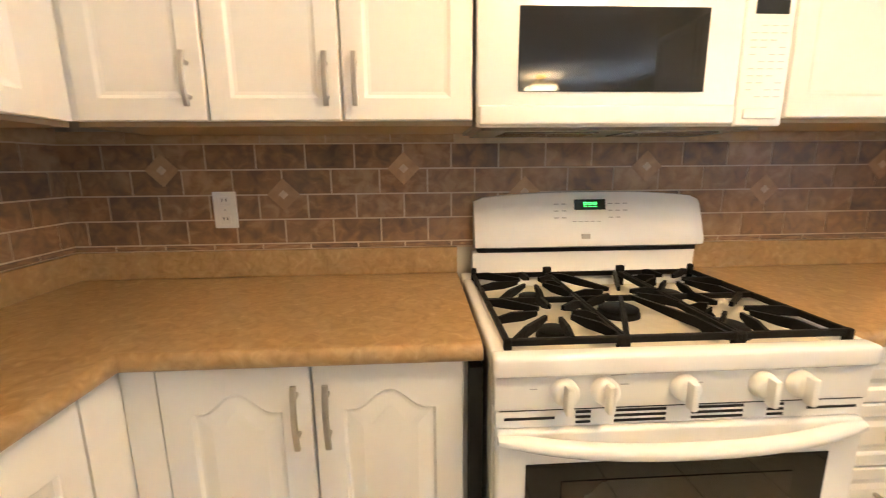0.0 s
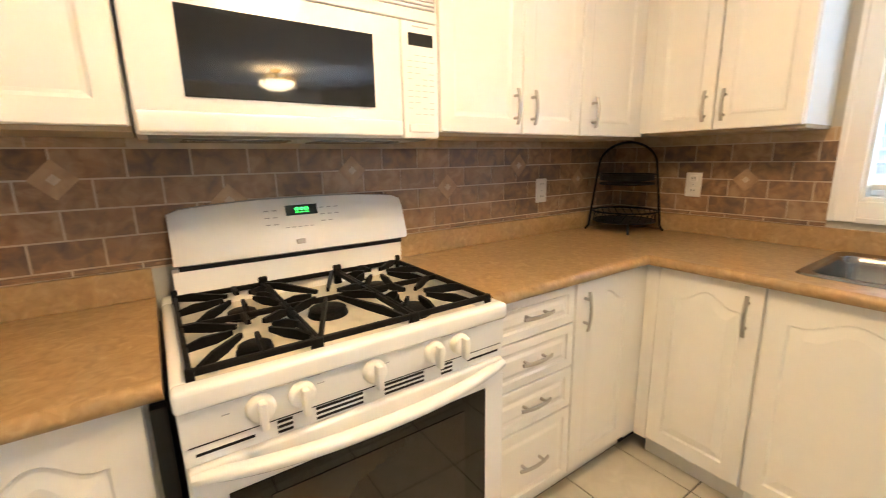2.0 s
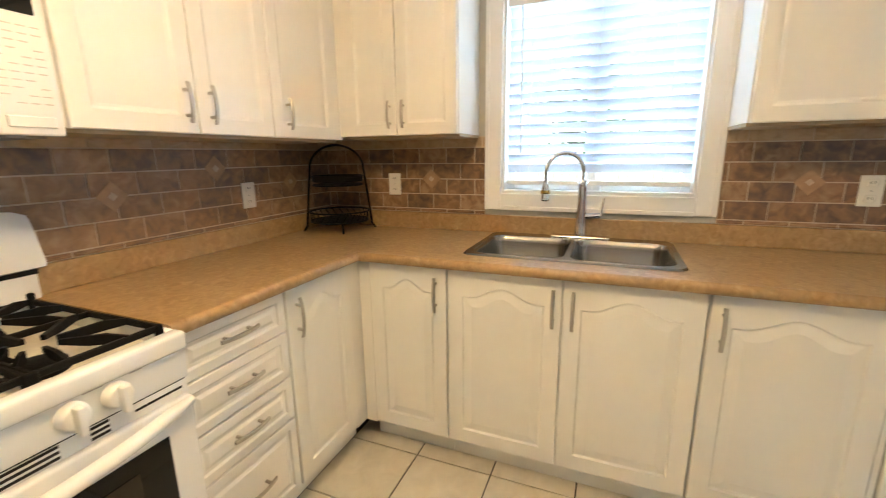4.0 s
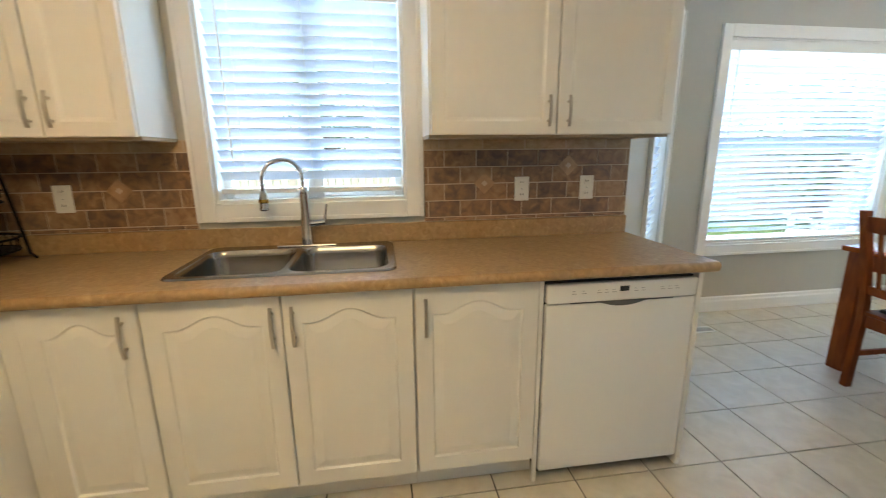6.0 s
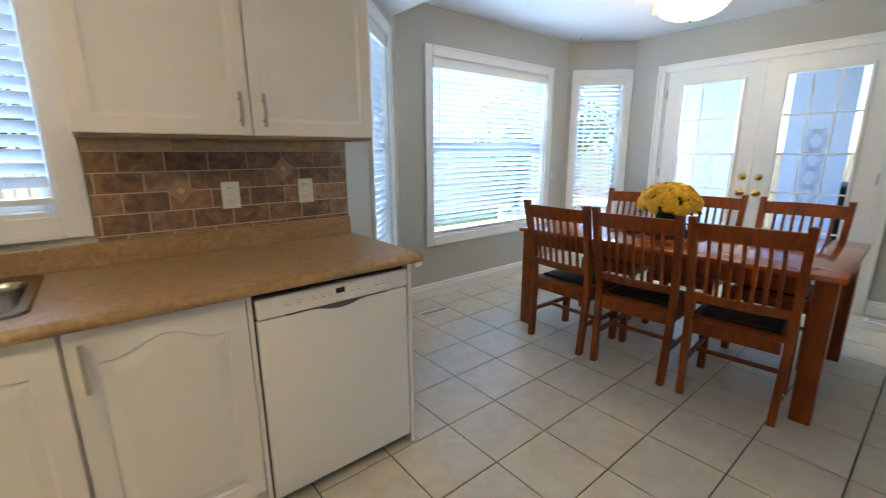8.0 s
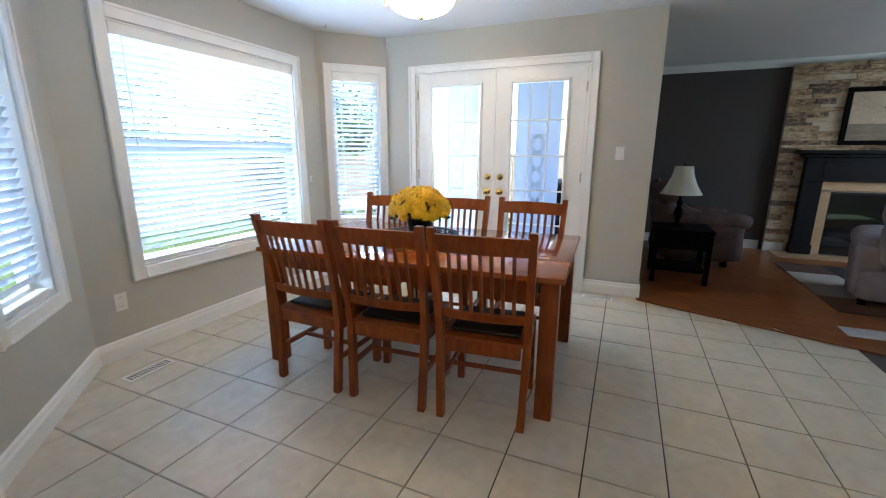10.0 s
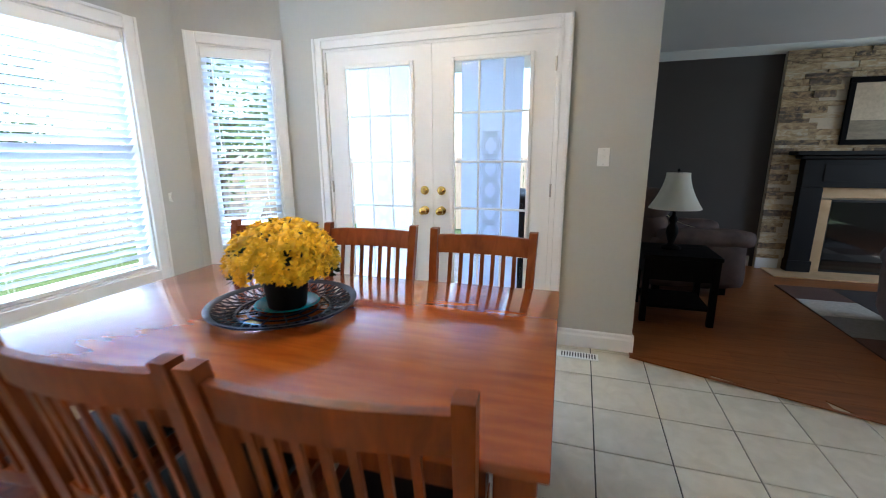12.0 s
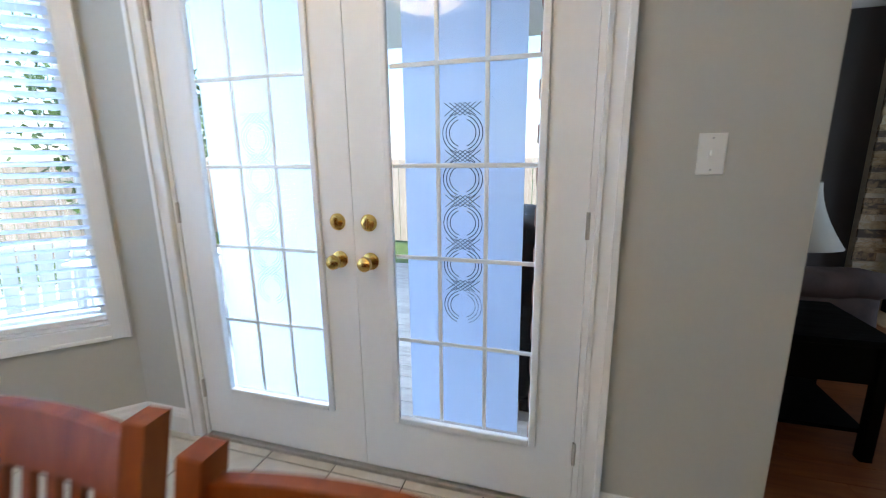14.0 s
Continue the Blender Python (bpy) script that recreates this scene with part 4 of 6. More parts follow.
    for x0 in (0.275, 0.300, 0.455, 0.480, 0.505):
        for z in (1.100, 1.122, 1.144):
            if x0 == 0.505 and z < 1.12:
                continue
            y = 0.5895 + (z - 1.028) * 0.283
            part("button_print", B(x0 + 0.026, x0 + 0.040, y - 0.0035, y, z, z + 0.003), M_GREY, panel)
    for x0 in (0.335, 0.355, 0.375, 0.395, 0.415):
        part("button_print", B(x0 + 0.026, x0 + 0.038, 0.6020, 0.6065, 1.088, 1.0905), M_GREY, panel)
    part("badge", B(0.388, 0.416, 0.5875, 0.596, 1.034, 1.050, 0.001), M_NICKEL, panel, "small grey badge")
    # burners
    for x, y, r in ((0.160, 0.150, 0.036), (0.175, 0.400, 0.036), (0.372, 0.280, 0.050), (0.560, 0.145, 0.048), (0.575, 0.400, 0.036)):
        b = part("burner", lathe(bmesh.new(), [(r + 0.004, 0), (r + 0.003, 0.008), (r + 0.001, 0.010), (r, 0.012), (r, 0.018), (r - 0.006, 0.021)], 24, (x, y, 0.8885)), M_IRON, t, "black burner cap", smooth=40)
    # three grates
    for gx in (0.030, 0.268, 0.506):
        g = part("grate", bmesh.new(), M_IRON, t, "black cast-iron pan grate")
        bm = bmesh.new()
        w, d, z0, z1 = 0.228, 0.512, 0.922, 0.937
        y0 = 0.034
        r = 0.0050
        for a, b2 in (((gx, y0), (gx + w, y0)), ((gx, y0 + d), (gx + w, y0 + d)), ((gx, y0), (gx, y0 + d)), ((gx + w, y0), (gx + w, y0 + d)), ((gx, y0 + d / 2), (gx + w, y0 + d / 2))):
            box(bm, min(a[0], b2[0]) - r, max(a[0], b2[0]) + r, min(a[1], b2[1]) - r, max(a[1], b2[1]) + r, z0, z1, 0.002, 1)
        # arms reach from the frame towards each burner, rising to a blunt tip
        for cx, cy in ((0.160, 0.150), (0.175, 0.400)) if gx == 0.030 else ((0.372, 0.280),) if gx == 0.268 else ((0.560, 0.145), (0.575, 0.400)):
            ylo, yhi = (y0, y0 + d) if gx == 0.268 else (y0, y0 + d / 2) if cy < 0.29 else (y0 + d / 2, y0 + d)
            for k in range(8):
                ang = math.pi / 4 * k + (math.pi / 8 if gx == 0.268 else 0.0)
                ca, sa = math.cos(ang), math.sin(ang)
                lx = ((gx + w if ca > 0 else gx) - cx) / ca if abs(ca) > 1e-6 else 9.0
                ly = ((yhi if sa > 0 else ylo) - cy) / sa if abs(sa) > 1e-6 else 9.0
                L = min(lx, ly)
                bx = bmesh.new()
                prism(bx, [(0.040, 0.951), (0.040, 0.940), (L * 0.55, 0.929), (L, 0.923), (L, 0.938), (L * 0.75, 0.949)], -0.0042, 0.0042, "y")
                bmesh.ops.transform(bx, matrix=Matrix.Translation((cx, cy, 0)) @ Matrix.Rotation(ang, 4, "Z"), verts=bx.verts)
                me = bpy.data.meshes.new("finger")
                bx.to_mesh(me)
                bx.free()
                bm.from_mesh(me)
                bpy.data.meshes.remove(me)
        for fx, fy in ((gx, y0), (gx + w, y0), (gx, y0 + d), (gx + w, y0 + d)):
            box(bm, fx - 0.008, fx + 0.008, fy - 0.008, fy + 0.008, 0.8885, 0.938 if fy == y0 else 0.954, 0.004, 2)
        bm.to_mesh(g.data)
        bm.free()
    return t


stove()


def microwave():
    t = thing("microwave", (1.018, 1.235, 1.362), 0, "white over-the-range microwave with a dark glass window", "microwave")
    W, H = 0.780, 0.440
    part("body", B(0, W, 0.022, 0.333, 0.004, H), M_ENAMEL, t)
    part("underside", B(0.02, W - 0.02, 0.05, 0.32, -0.004, 0.004), mat("grey_steel_filter", (0.30, 0.28, 0.24), 0.5, 0.6, vary=0.15, scale=30), t, "grey metal underside with grease filters")
    for x in (0.09, 0.43):
        part("filter", B(x, x + 0.26, 0.10, 0.24, -0.008, -0.0042, 0.001), M_STEEL, t)
    door = part("door", B(0, 0.652, 0.0, 0.022, 0.0, 0.328, 0.006, 3), M_ENAMEL, t, smooth=40)
    part("door_lip", B(0.004, 0.648, -0.010, 0.004, 0.004, 0.052, 0.008, 3), M_ENAMEL, door, smooth=40)
    part("glass", B(0.100, 0.563, -0.0035, 0.0005, 0.083, 0.274, 0.001), M_BLACKGLASS, door, "dark mirror-like window glass")
    cp = part("control_panel", B(0.654, W, 0.0, 0.022, 0.0, 0.328, 0.006, 3), M_ENAMEL, t, smooth=40)
    part("display", B(0.676, 0.760, -0.0025, 0.0005, 0.262, 0.296, 0.001), M_BLACKGLASS, cp, "black display")
    bm = bmesh.new()
    for i in range(4):
        for k in range(11):
            if (i * 7 + k * 3) % 5 == 0:
                continue
            box(bm, 0.672 + i * 0.025, 0.688 + i * 0.025, -0.0012, 0.0003, 0.070 + k * 0.0165, 0.0725 + k * 0.0165)
    part("button_print", bm, mat("faint_print", (0.58, 0.55, 0.53), 0.5), cp, "faint grey button print")
    part("release_button", B(0.672, 0.762, -0.004, 0.002, 0.018, 0.044, 0.003), M_ENAMEL, cp)
    part("trim_bar", B(0, W, 0.001, 0.022, 0.331, 0.362, 0.004, 2), M_ENAMEL, t, smooth=40)
    grille = part("vent_grille", B(0, W, 0.014, 0.022, 0.363, H), M_GREY, t, "white slatted vent grille")
    for k in range(6):
        part("slat", B(0.008, W - 0.008, 0.003, 0.0138, 0.366 + k * 0.0122, 0.3735 + k * 0.0122, 0.002, 1), M_ENAMEL, grille)
    part("brand_plate", B(0.690, 0.745, -0.0008, 0.0006, 0.312, 0.316), M_GREY, cp)
    return t


microwave()
# black block stands in for the shade between cabinet and range
range_gap_block = tagged(link("gap_side", B(0.972, 1.0, 0.975, 1.5, 0.0, 0.86), M_DARKGAP), "black block painted as the shade beside the range", "gap", kind="structure")


def dishwasher():
    t = thing("dishwasher", (FX, -0.801, 0), -90, "white built-in dishwasher under the worktop", "dishwasher")
    W = 0.622
    part("body", B(0.004, W - 0.004, 0.025, 0.58, 0.03, 0.855), M_DARKGAP, t)
    d = part("door", B(0.003, W - 0.003, 0.0, 0.024, 0.050, 0.772, 0.006, 3), M_ENAMEL, t, smooth=40)
    c = part("control_panel", B(0.003, W - 0.003, -0.006, 0.024, 0.776, 0.852, 0.008, 3), M_ENAMEL, t, smooth=40)
    part("display", B(0.292, 0.328, -0.0075, -0.0055, 0.815, 0.835), M_BLACKGLASS, c, "small black display")
    for x in (0.10, 0.14, 0.20, 0.23, 0.26, 0.35, 0.38, 0.46, 0.49, 0.52):
        part("button_print", B(x, x + 0.018, -0.0068, -0.0055, 0.812, 0.8145), M_GREY, c)
        part("button_print", B(x, x + 0.012, -0.0068, -0.0055, 0.822, 0.824), M_GREY, c)
    # dark grey strip before the door, painted as the shade in the handle pocket
    bm = bmesh.new()
    n = 16
    for k in range(n):
        u0, u1 = k / n, (k + 1) / n
        dip = [0.004 + 0.018 * max(0, 1 - ((u - 0.5) / 0.22) ** 2) for u in (u0, u1)]
        vs = [bm.verts.new(p) for p in ((0.10 + 0.42 * u0, -0.0035, 0.777), (0.10 + 0.42 * u1, -0.0035, 0.777), (0.10 + 0.42 * u1, -0.0035, 0.777 - dip[1]), (0.10 + 0.42 * u0, -0.0035, 0.777 - dip[0]), (0.10 + 0.42 * u0, 0.02, 0.777), (0.10 + 0.42 * u1, 0.02, 0.777), (0.10 + 0.42 * u1, 0.02, 0.777 - dip[1]), (0.10 + 0.42 * u0, 0.02, 0.777 - dip[0]))]
        for q in ((0, 1, 2, 3), (0, 4, 5, 1), (3, 2, 6, 7)):
            bm.faces.new([vs[i] for i in q])
    part("pocket_handle", bm, mat("shadowed_grey_pocket", (0.10, 0.10, 0.10), 0.4), d, "pocket handle with its shade painted grey")
    part("kick_plate", B(0.01, W - 0.01, 0.07, 0.085, 0.0, 0.048), M_DARKGAP, t, "dark recessed kick plate")
    for x in (0.03, W - 0.03):
        part("foot", rod(bmesh.new(), (x, 0.1, 0), (x, 0.1, 0.04), 0.015), M_GREY, t)
    return t


dishwasher()
end_panel = tagged(link("end_panel", B(FX + 0.004, XE, -1.448, -1.426, 0.0, 0.874, 0.002), M_CAB), "white cabinet end panel beside the dishwasher", "panel")


def sink():
    t = thing("sink", (0, 0, 0.915), 0, "stainless steel double-bowl drop-in sink", "sink")
    x0, x1, y0, y1 = SX0, SX1, SY1, SY0
    mid = (y0 + y1) / 2 - 0.0
    bowls = ((x0 + 0.028, x1 - 0.085, mid + 0.014, y1 - 0.028), (x0 + 0.028, x1 - 0.085, y0 + 0.028, mid - 0.014))

    def rrect(a, b, c, d, r, z):
        pts = []
        for cx, cy, s in ((b - r, d - r, 0), (a + r, d - r, 1), (a + r, c + r, 2), (b - r, c + r, 3)):
            for k in range(6):
                g = math.pi / 2 * (s + k / 5)
                pts.append((cx + r * math.cos(g), cy + r * math.sin(g), z))
        return pts

    for a, b, c, d in bowls:
        bm = bmesh.new()
        loops = [rrect(a - 0.004, b + 0.004, c - 0.004, d + 0.004, 0.06, 0.008), rrect(a, b, c, d, 0.058, 0.004), rrect(a + 0.006, b - 0.006, c + 0.006, d - 0.006, 0.055, -0.02), rrect(a + 0.012, b - 0.012, c + 0.012, d - 0.012, 0.05, -0.14), rrect(a + 0.035, b - 0.035, c + 0.035, d - 0.035, 0.04, -0.17)]
        rs = [[bm.verts.new(p) for p in l] for l in loops]
        for u, v in zip(rs, rs[1:]):
            for k in range(len(u)):
                bm.faces.new((u[k], u[(k + 1) % len(u)], v[(k + 1) % len(u)], v[k]))
        bm.faces.new(rs[-1])
        part("bowl", bm, M_STEEL, t, "brushed stainless bowl", smooth=50)
        part("drain", lathe(bmesh.new(), [(0.04, 0), (0.042, 0.003), (0.03, 0.002), (0.012, -0.004)], 20, ((a + b) / 2, (c + d) / 2, -0.1695)), M_CHROME, t)
    # rim with two openings
    bm = bmesh.new()
    outer = rrect(x0, x1, y0, y1, 0.045, 0.0075)
    ov = [bm.verts.new(p) for p in outer]
    es = [bm.edges.new((ov[k], ov[(k + 1) % len(ov)])) for k in range(len(ov))]
    for a, b, c, d in bowls:
        iv = [bm.verts.new(p) for p in rrect(a - 0.004, b + 0.004, c - 0.004, d + 0.004, 0.06, 0.0075)]
        es += [bm.edges.new((iv[k], iv[(k + 1) % len(iv)])) for k in range(len(iv))]
    bmesh.ops.triangle_fill(bm, use_beauty=True, edges=es)
    lo = [bm.verts.new((p[0] + (0.006 if p[0] > (x0 + x1) / 2 else -0.006), p[1] + (0.006 if p[1] > mid else -0.006), 0.001)) for p in outer]
    for k in range(len(ov)):
        bm.faces.new((ov[k], ov[(k + 1) % len(ov)], lo[(k + 1) % len(ov)], lo[k]))
    part("rim", bm, M_STEEL, t, "polished steel rim")
    return t


sink()


def faucet():
    t = thing("kitchen_faucet", (3.186, 0.128, 0.923), 0, "chrome pull-down kitchen faucet with a spring gooseneck", "faucet")
    part("base_plate", B(-0.028, 0.028, -0.13, 0.13, 0.0, 0.008, 0.004), M_CHROME, t)
    part("body", lathe(bmesh.new(), [(0.029, 0.008), (0.027, 0.03), (0.024, 0.10), (0.0195, 0.17), (0.021, 0.235), (0.022, 0.262), (0.018, 0.268)], 24), M_CHROME, t, smooth=40)
    d = Vector((-0.32, 0.947, 0)).normalized()
    R, zc = 0.083, 0.304
    pts = [Vector((0, 0, 0.262)), Vector((0, 0, 0.29))] + [Vector((0, 0, zc)) + d * (R - R * math.cos(a)) + Vector((0, 0, R * math.sin(a))) for a in [math.pi * k / 20 for k in range(20)]] + [d * 2 * R + Vector((0, 0, zc - 0.0)), d * 2.02 * R + Vector((0, 0, zc - 0.045))]
    part("gooseneck", sweep(bmesh.new(), pts, 0.0085, 12), M_CHROME, t, smooth=60)
    bm = bmesh.new()
    dense = []
    for a, b in zip(pts, pts[1:]):
        dense += [a.lerp(b, k / 4) for k in range(4)]
    coil = part("spring", bmesh.new(), M_CHROME, t, "chrome spring coil around the neck")
    for i in range(2, len(dense) - 2, 2):
        q = (dense[i + 1] - dense[i]).to_track_quat("Z", "Y").to_matrix().to_4x4()
        bmesh.ops.create_cone(bm, cap_ends=True, segments=12, radius1=0.0108, radius2=0.0108, depth=0.0035, matrix=Matrix.Translation(dense[i]) @ q)
    bm.to_mesh(coil.data)
    bm.free()
    end = pts[-1]
    h = part("spray_head", lathe(bmesh.new(), [(0.011, 0.0), (0.013, -0.012), (0.017, -0.03), (0.019, -0.075), (0.021, -0.082), (0.016, -0.088)], 20, end), M_CHROME, t, smooth=40)
    part("spray_ring", lathe(bmesh.new(), [(0.0205, -0.038), (0.0212, -0.044), (0.0212, -0.050), (0.0200, -0.054)], 20, end, hoop=True), M_BRASS, h, "gold-tinted ring on the spray head")
    part("lever_arm", rod(bmesh.new(), (0, -0.018, 0.100), (0.0, -0.085, 0.106), 0.015, 0.013, 16), M_CHROME, t)
    part("lever", rod(bmesh.new(), (0, -0.082, 0.106), (0.012, -0.093, 0.185), 0.007, 0.005, 12), M_CHROME, t)
    return t


faucet()


def plate(name, m, label, rocker=False, w=0.074, h=0.118, toggle=False):
    t = tagged(new(name), label, "wall plate")
    t.matrix_basis = m
    part("cover", B(-w / 2, w / 2, -0.006, 0.0, -h / 2, h / 2, 0.003), M_PLASTIC, t)
    if toggle:
        part("toggle", B(-0.005, 0.005, -0.018, -0.004, -0.004, 0.012, 0.002), M_PLASTIC, t)
        part("toggle_frame", B(-0.011, 0.011, -0.0075, -0.0055, -0.022, 0.022, 0.0008), M_PLASTIC, t)
    else:
        for z in (-0.030, 0.030):
            s = part("socket", B(-0.017, 0.017, -0.0085, -0.005, z - 0.015, z + 0.015, 0.0035), M_PLASTIC, t)
            for x in (-0.006, 0.006):
                part("slot", B(x - 0.0012, x + 0.0012, -0.0090, -0.0083, z - 0.002, z + 0.007), M_DARKGAP, s)
    for z in ((0,) if not toggle else (-0.045, 0.045)):
        part("screw", rod(bmesh.new(), (0, -0.0075, z), (0, -0.0055, z), 0.003, n=8), M_GREY, t)
    return t


TF = 0.003      # tile face stands proud of the wall
for x in (0.249, 2.632):
    plate("wall_outlet", pose(x, YN - TF, 1.137), "white double wall outlet on the tiled splashback")
for y in (1.128, -0.905, -1.246):
    plate("wall_outlet", pose(XE - TF, y, 1.154, 0, 0, -90), "white double wall outlet on the tiled splashback")
plate("wall_outlet", pose(XB, -2.615, 0.377, 0, 0, -90), "white wall outlet low on the bay wall")
plate("light_switch", pose(1.293, YS, 1.335, 0, 0, 180), "white toggle light switch beside the patio doors", toggle=True)


def rack():
    t = thing("corner_stand", (3.045, 1.365, 0.916), -50, "black wire two-tier stand in the worktop corner", "stand")
    r1, r2 = 0.150, 0.128
    for nm, r, z in (("basket_ring", r1, 0.055), ("basket_ring", r1 + 0.008, 0.105), ("tier_ring", r2, 0.245), ("tier_ring", r2 + 0.004, 0.290)):
        n = 32
        pts = [(r * math.cos(2 * math.pi * k / n), r * math.sin(2 * math.pi * k / n), z) for k in range(n + 1)]
        part(nm, sweep(bmesh.new(), pts, 0.0045, 8), M_IRON, t)
    part("tray", lathe(bmesh.new(), [(r1, 0.052), (r1, 0.056)], 32), M_IRON, t)
    part("upper_tray", lathe(bmesh.new(), [(r2, 0.242), (r2, 0.248)], 32), M_IRON, t)
    part("tier_band", lathe(bmesh.new(), [(r2 + 0.002, 0.262), (r2 + 0.002, 0.288), (r2 - 0.001, 0.288), (r2 - 0.001, 0.262)], 32, hoop=True), M_IRON, t)
    for k in range(24):
        a = 2 * math.pi * k / 24
        part("wire", rod(bmesh.new(), (r1 * math.cos(a), r1 * math.sin(a), 0.055), (r1 * math.cos(a + 0.22), r1 * math.sin(a + 0.22), 0.105), 0.0022, n=6), M_IRON, t)
    for s in (1, -1):
        pts = [(s * 0.190, 0, 0.004), (s * 0.172, 0, 0.03), (s * 0.165, 0, 0.10), (s * 0.148, 0, 0.25), (s * 0.138, 0, 0.33)]
        part("leg", sweep(bmesh.new(), pts, 0.006, 8), M_IRON, t)
    for s in (1, -1):
        part("foot", sweep(bmesh.new(), [(0, s * 0.165, 0.004), (0, s * 0.155, 0.03), (0, s * 0.15, 0.06)], 0.006, 8), M_IRON, t)
    pts = [(0.138 * math.cos(a), 0, 0.33 + 0.12 * math.sin(a)) for a in [math.pi * k / 20 for k in range(21)]]
    part("arch_handle", sweep(bmesh.new(), pts, 0.006, 8), M_IRON, t)
    return t


rack()

# ---- ceiling lamps ----
def bowl_lamp(at, r, drop, material, label):
    """A semi-flush lamp: canopy, stem, brackets, glass bowl, finial. at is the ceiling point."""
    t = thing("ceiling_lamp", at, 0, label, "ceiling lamp")
    part("canopy", lathe(bmesh.new(), [(0.075, 0), (0.075, -0.012), (0.05, -0.03), (0.012, -0.035)], 24), M_BRASS, t, "brass canopy", smooth=40)
    part("stem", rod(bmesh.new(), (0, 0, -0.03), (0, 0, -drop + 0.02), 0.009), M_BRASS, t)
    prof = [(r * math.sin(a), -drop - r * 0.46 * (math.cos(a))) for a in [math.pi / 2 * k / 10 for k in range(11)]]
    prof += [(r * 0.97, -drop + 0.004)] + [(0.97 * x, z + 0.006) for x, z in prof[::-1][1:]]
    part("glass_bowl", lathe(bmesh.new(), prof, 40), material, t, "lit alabaster glass bowl", smooth=60)
    for k in range(3):
        a = 2 * math.pi * k / 3 + 0.4
        c = Vector((math.cos(a), math.sin(a), 0))
        part("bracket", sweep(bmesh.new(), [c * 0.01 + Vector((0, 0, -drop + 0.05)), c * r * 0.6 + Vector((0, 0, -drop + 0.07)), c * (r + 0.012) + Vector((0, 0, -drop + 0.02)), c * (r + 0.010) + Vector((0, 0, -drop - 0.045))], 0.008, 8), M_BRASS, t, "brass bracket")
    part("finial", lathe(bmesh.new(), [(0.014, -drop - r * 0.46 + 0.004), (0.015, -drop - r * 0.46 - 0.012), (0.010, -drop - r * 0.46 - 0.022)], 14), M_BRASS, t, "brass finial")
    return t


bowl_lamp((2.62, -3.90, 2.52), 0.232, 0.160, M_BOWL_D, "brass semi-flush ceiling lamp with a lit glass bowl")
bowl_lamp((1.50, 0.30, 2.33), 0.20, 0.11, M_BOWL_K, "brass ceiling lamp with a lit glass bowl over the kitchen")
tagged(link("ceiling_hook", sweep(bmesh.new(), [(3.98, -4.62, 2.52), (3.98, -4.62, 2.500), (3.985, -4.62, 2.492), (3.995, -4.62, 2.494), (3.998, -4.62, 2.503)], 0.004, 8), M_GREY), "small metal hook in the ceiling", "hook")

# ---- dining table and chairs ----
def dining_table():
    t = thing("dining_table", (2.386, -3.504, 0), 2, "cherry-stained wooden dining table with a glossy top", "table")
    hx, hy = 0.925, 0.557
    part("tabletop", B(-hx, hx, -hy, hy, 0.742, 0.772, 0.005, 3), M_TABLE, t, "glossy reddish cherry tabletop", smooth=40)
    for y0, y1 in ((-hy + 0.05, -hy + 0.075), (hy - 0.075, hy - 0.05)):
        part("apron", B(-hx + 0.13, hx - 0.13, y0, y1, 0.645, 0.741), M_CHAIR, t)
    for x0, x1 in ((-hx + 0.05, -hx + 0.075), (hx - 0.075, hx - 0.05)):
        part("apron", B(x0, x1, -hy + 0.13, hy - 0.13, 0.645, 0.741), M_CHAIR, t)
    for sx in (1, -1):
        for sy in (1, -1):
            cx, cy = sx * (hx - 0.068), sy * (hy - 0.068)
            part("leg", B(cx - 0.044, cx + 0.044, cy - 0.044, cy + 0.044, 0.0, 0.7415, 0.006), M_CHAIR, t)
    return t


dining_table()


def bent(bm, pts, w, d):
    """A square post through points, wide in x and deep in y."""
    rings = [[bm.verts.new((p[0] + a * w / 2, p[1] + b * d / 2, p[2])) for a, b in ((-1, -1), (1, -1), (1, 1), (-1, 1))] for p in pts]
    for u, v in zip(rings, rings[1:]):
        for k in range(4):
            bm.faces.new((u[k], u[(k + 1) % 4], v[(k + 1) % 4], v[k]))
    bm.faces.new(rings[0])
    bm.faces.new(rings[-1])
    es = [e for e in bm.edges if len(e.link_faces) == 2 and e.calc_face_angle(0) > 0.7]
    bmesh.ops.bevel(bm, geom=es, offset=0.004, segments=2, affect="EDGES")
    return bm


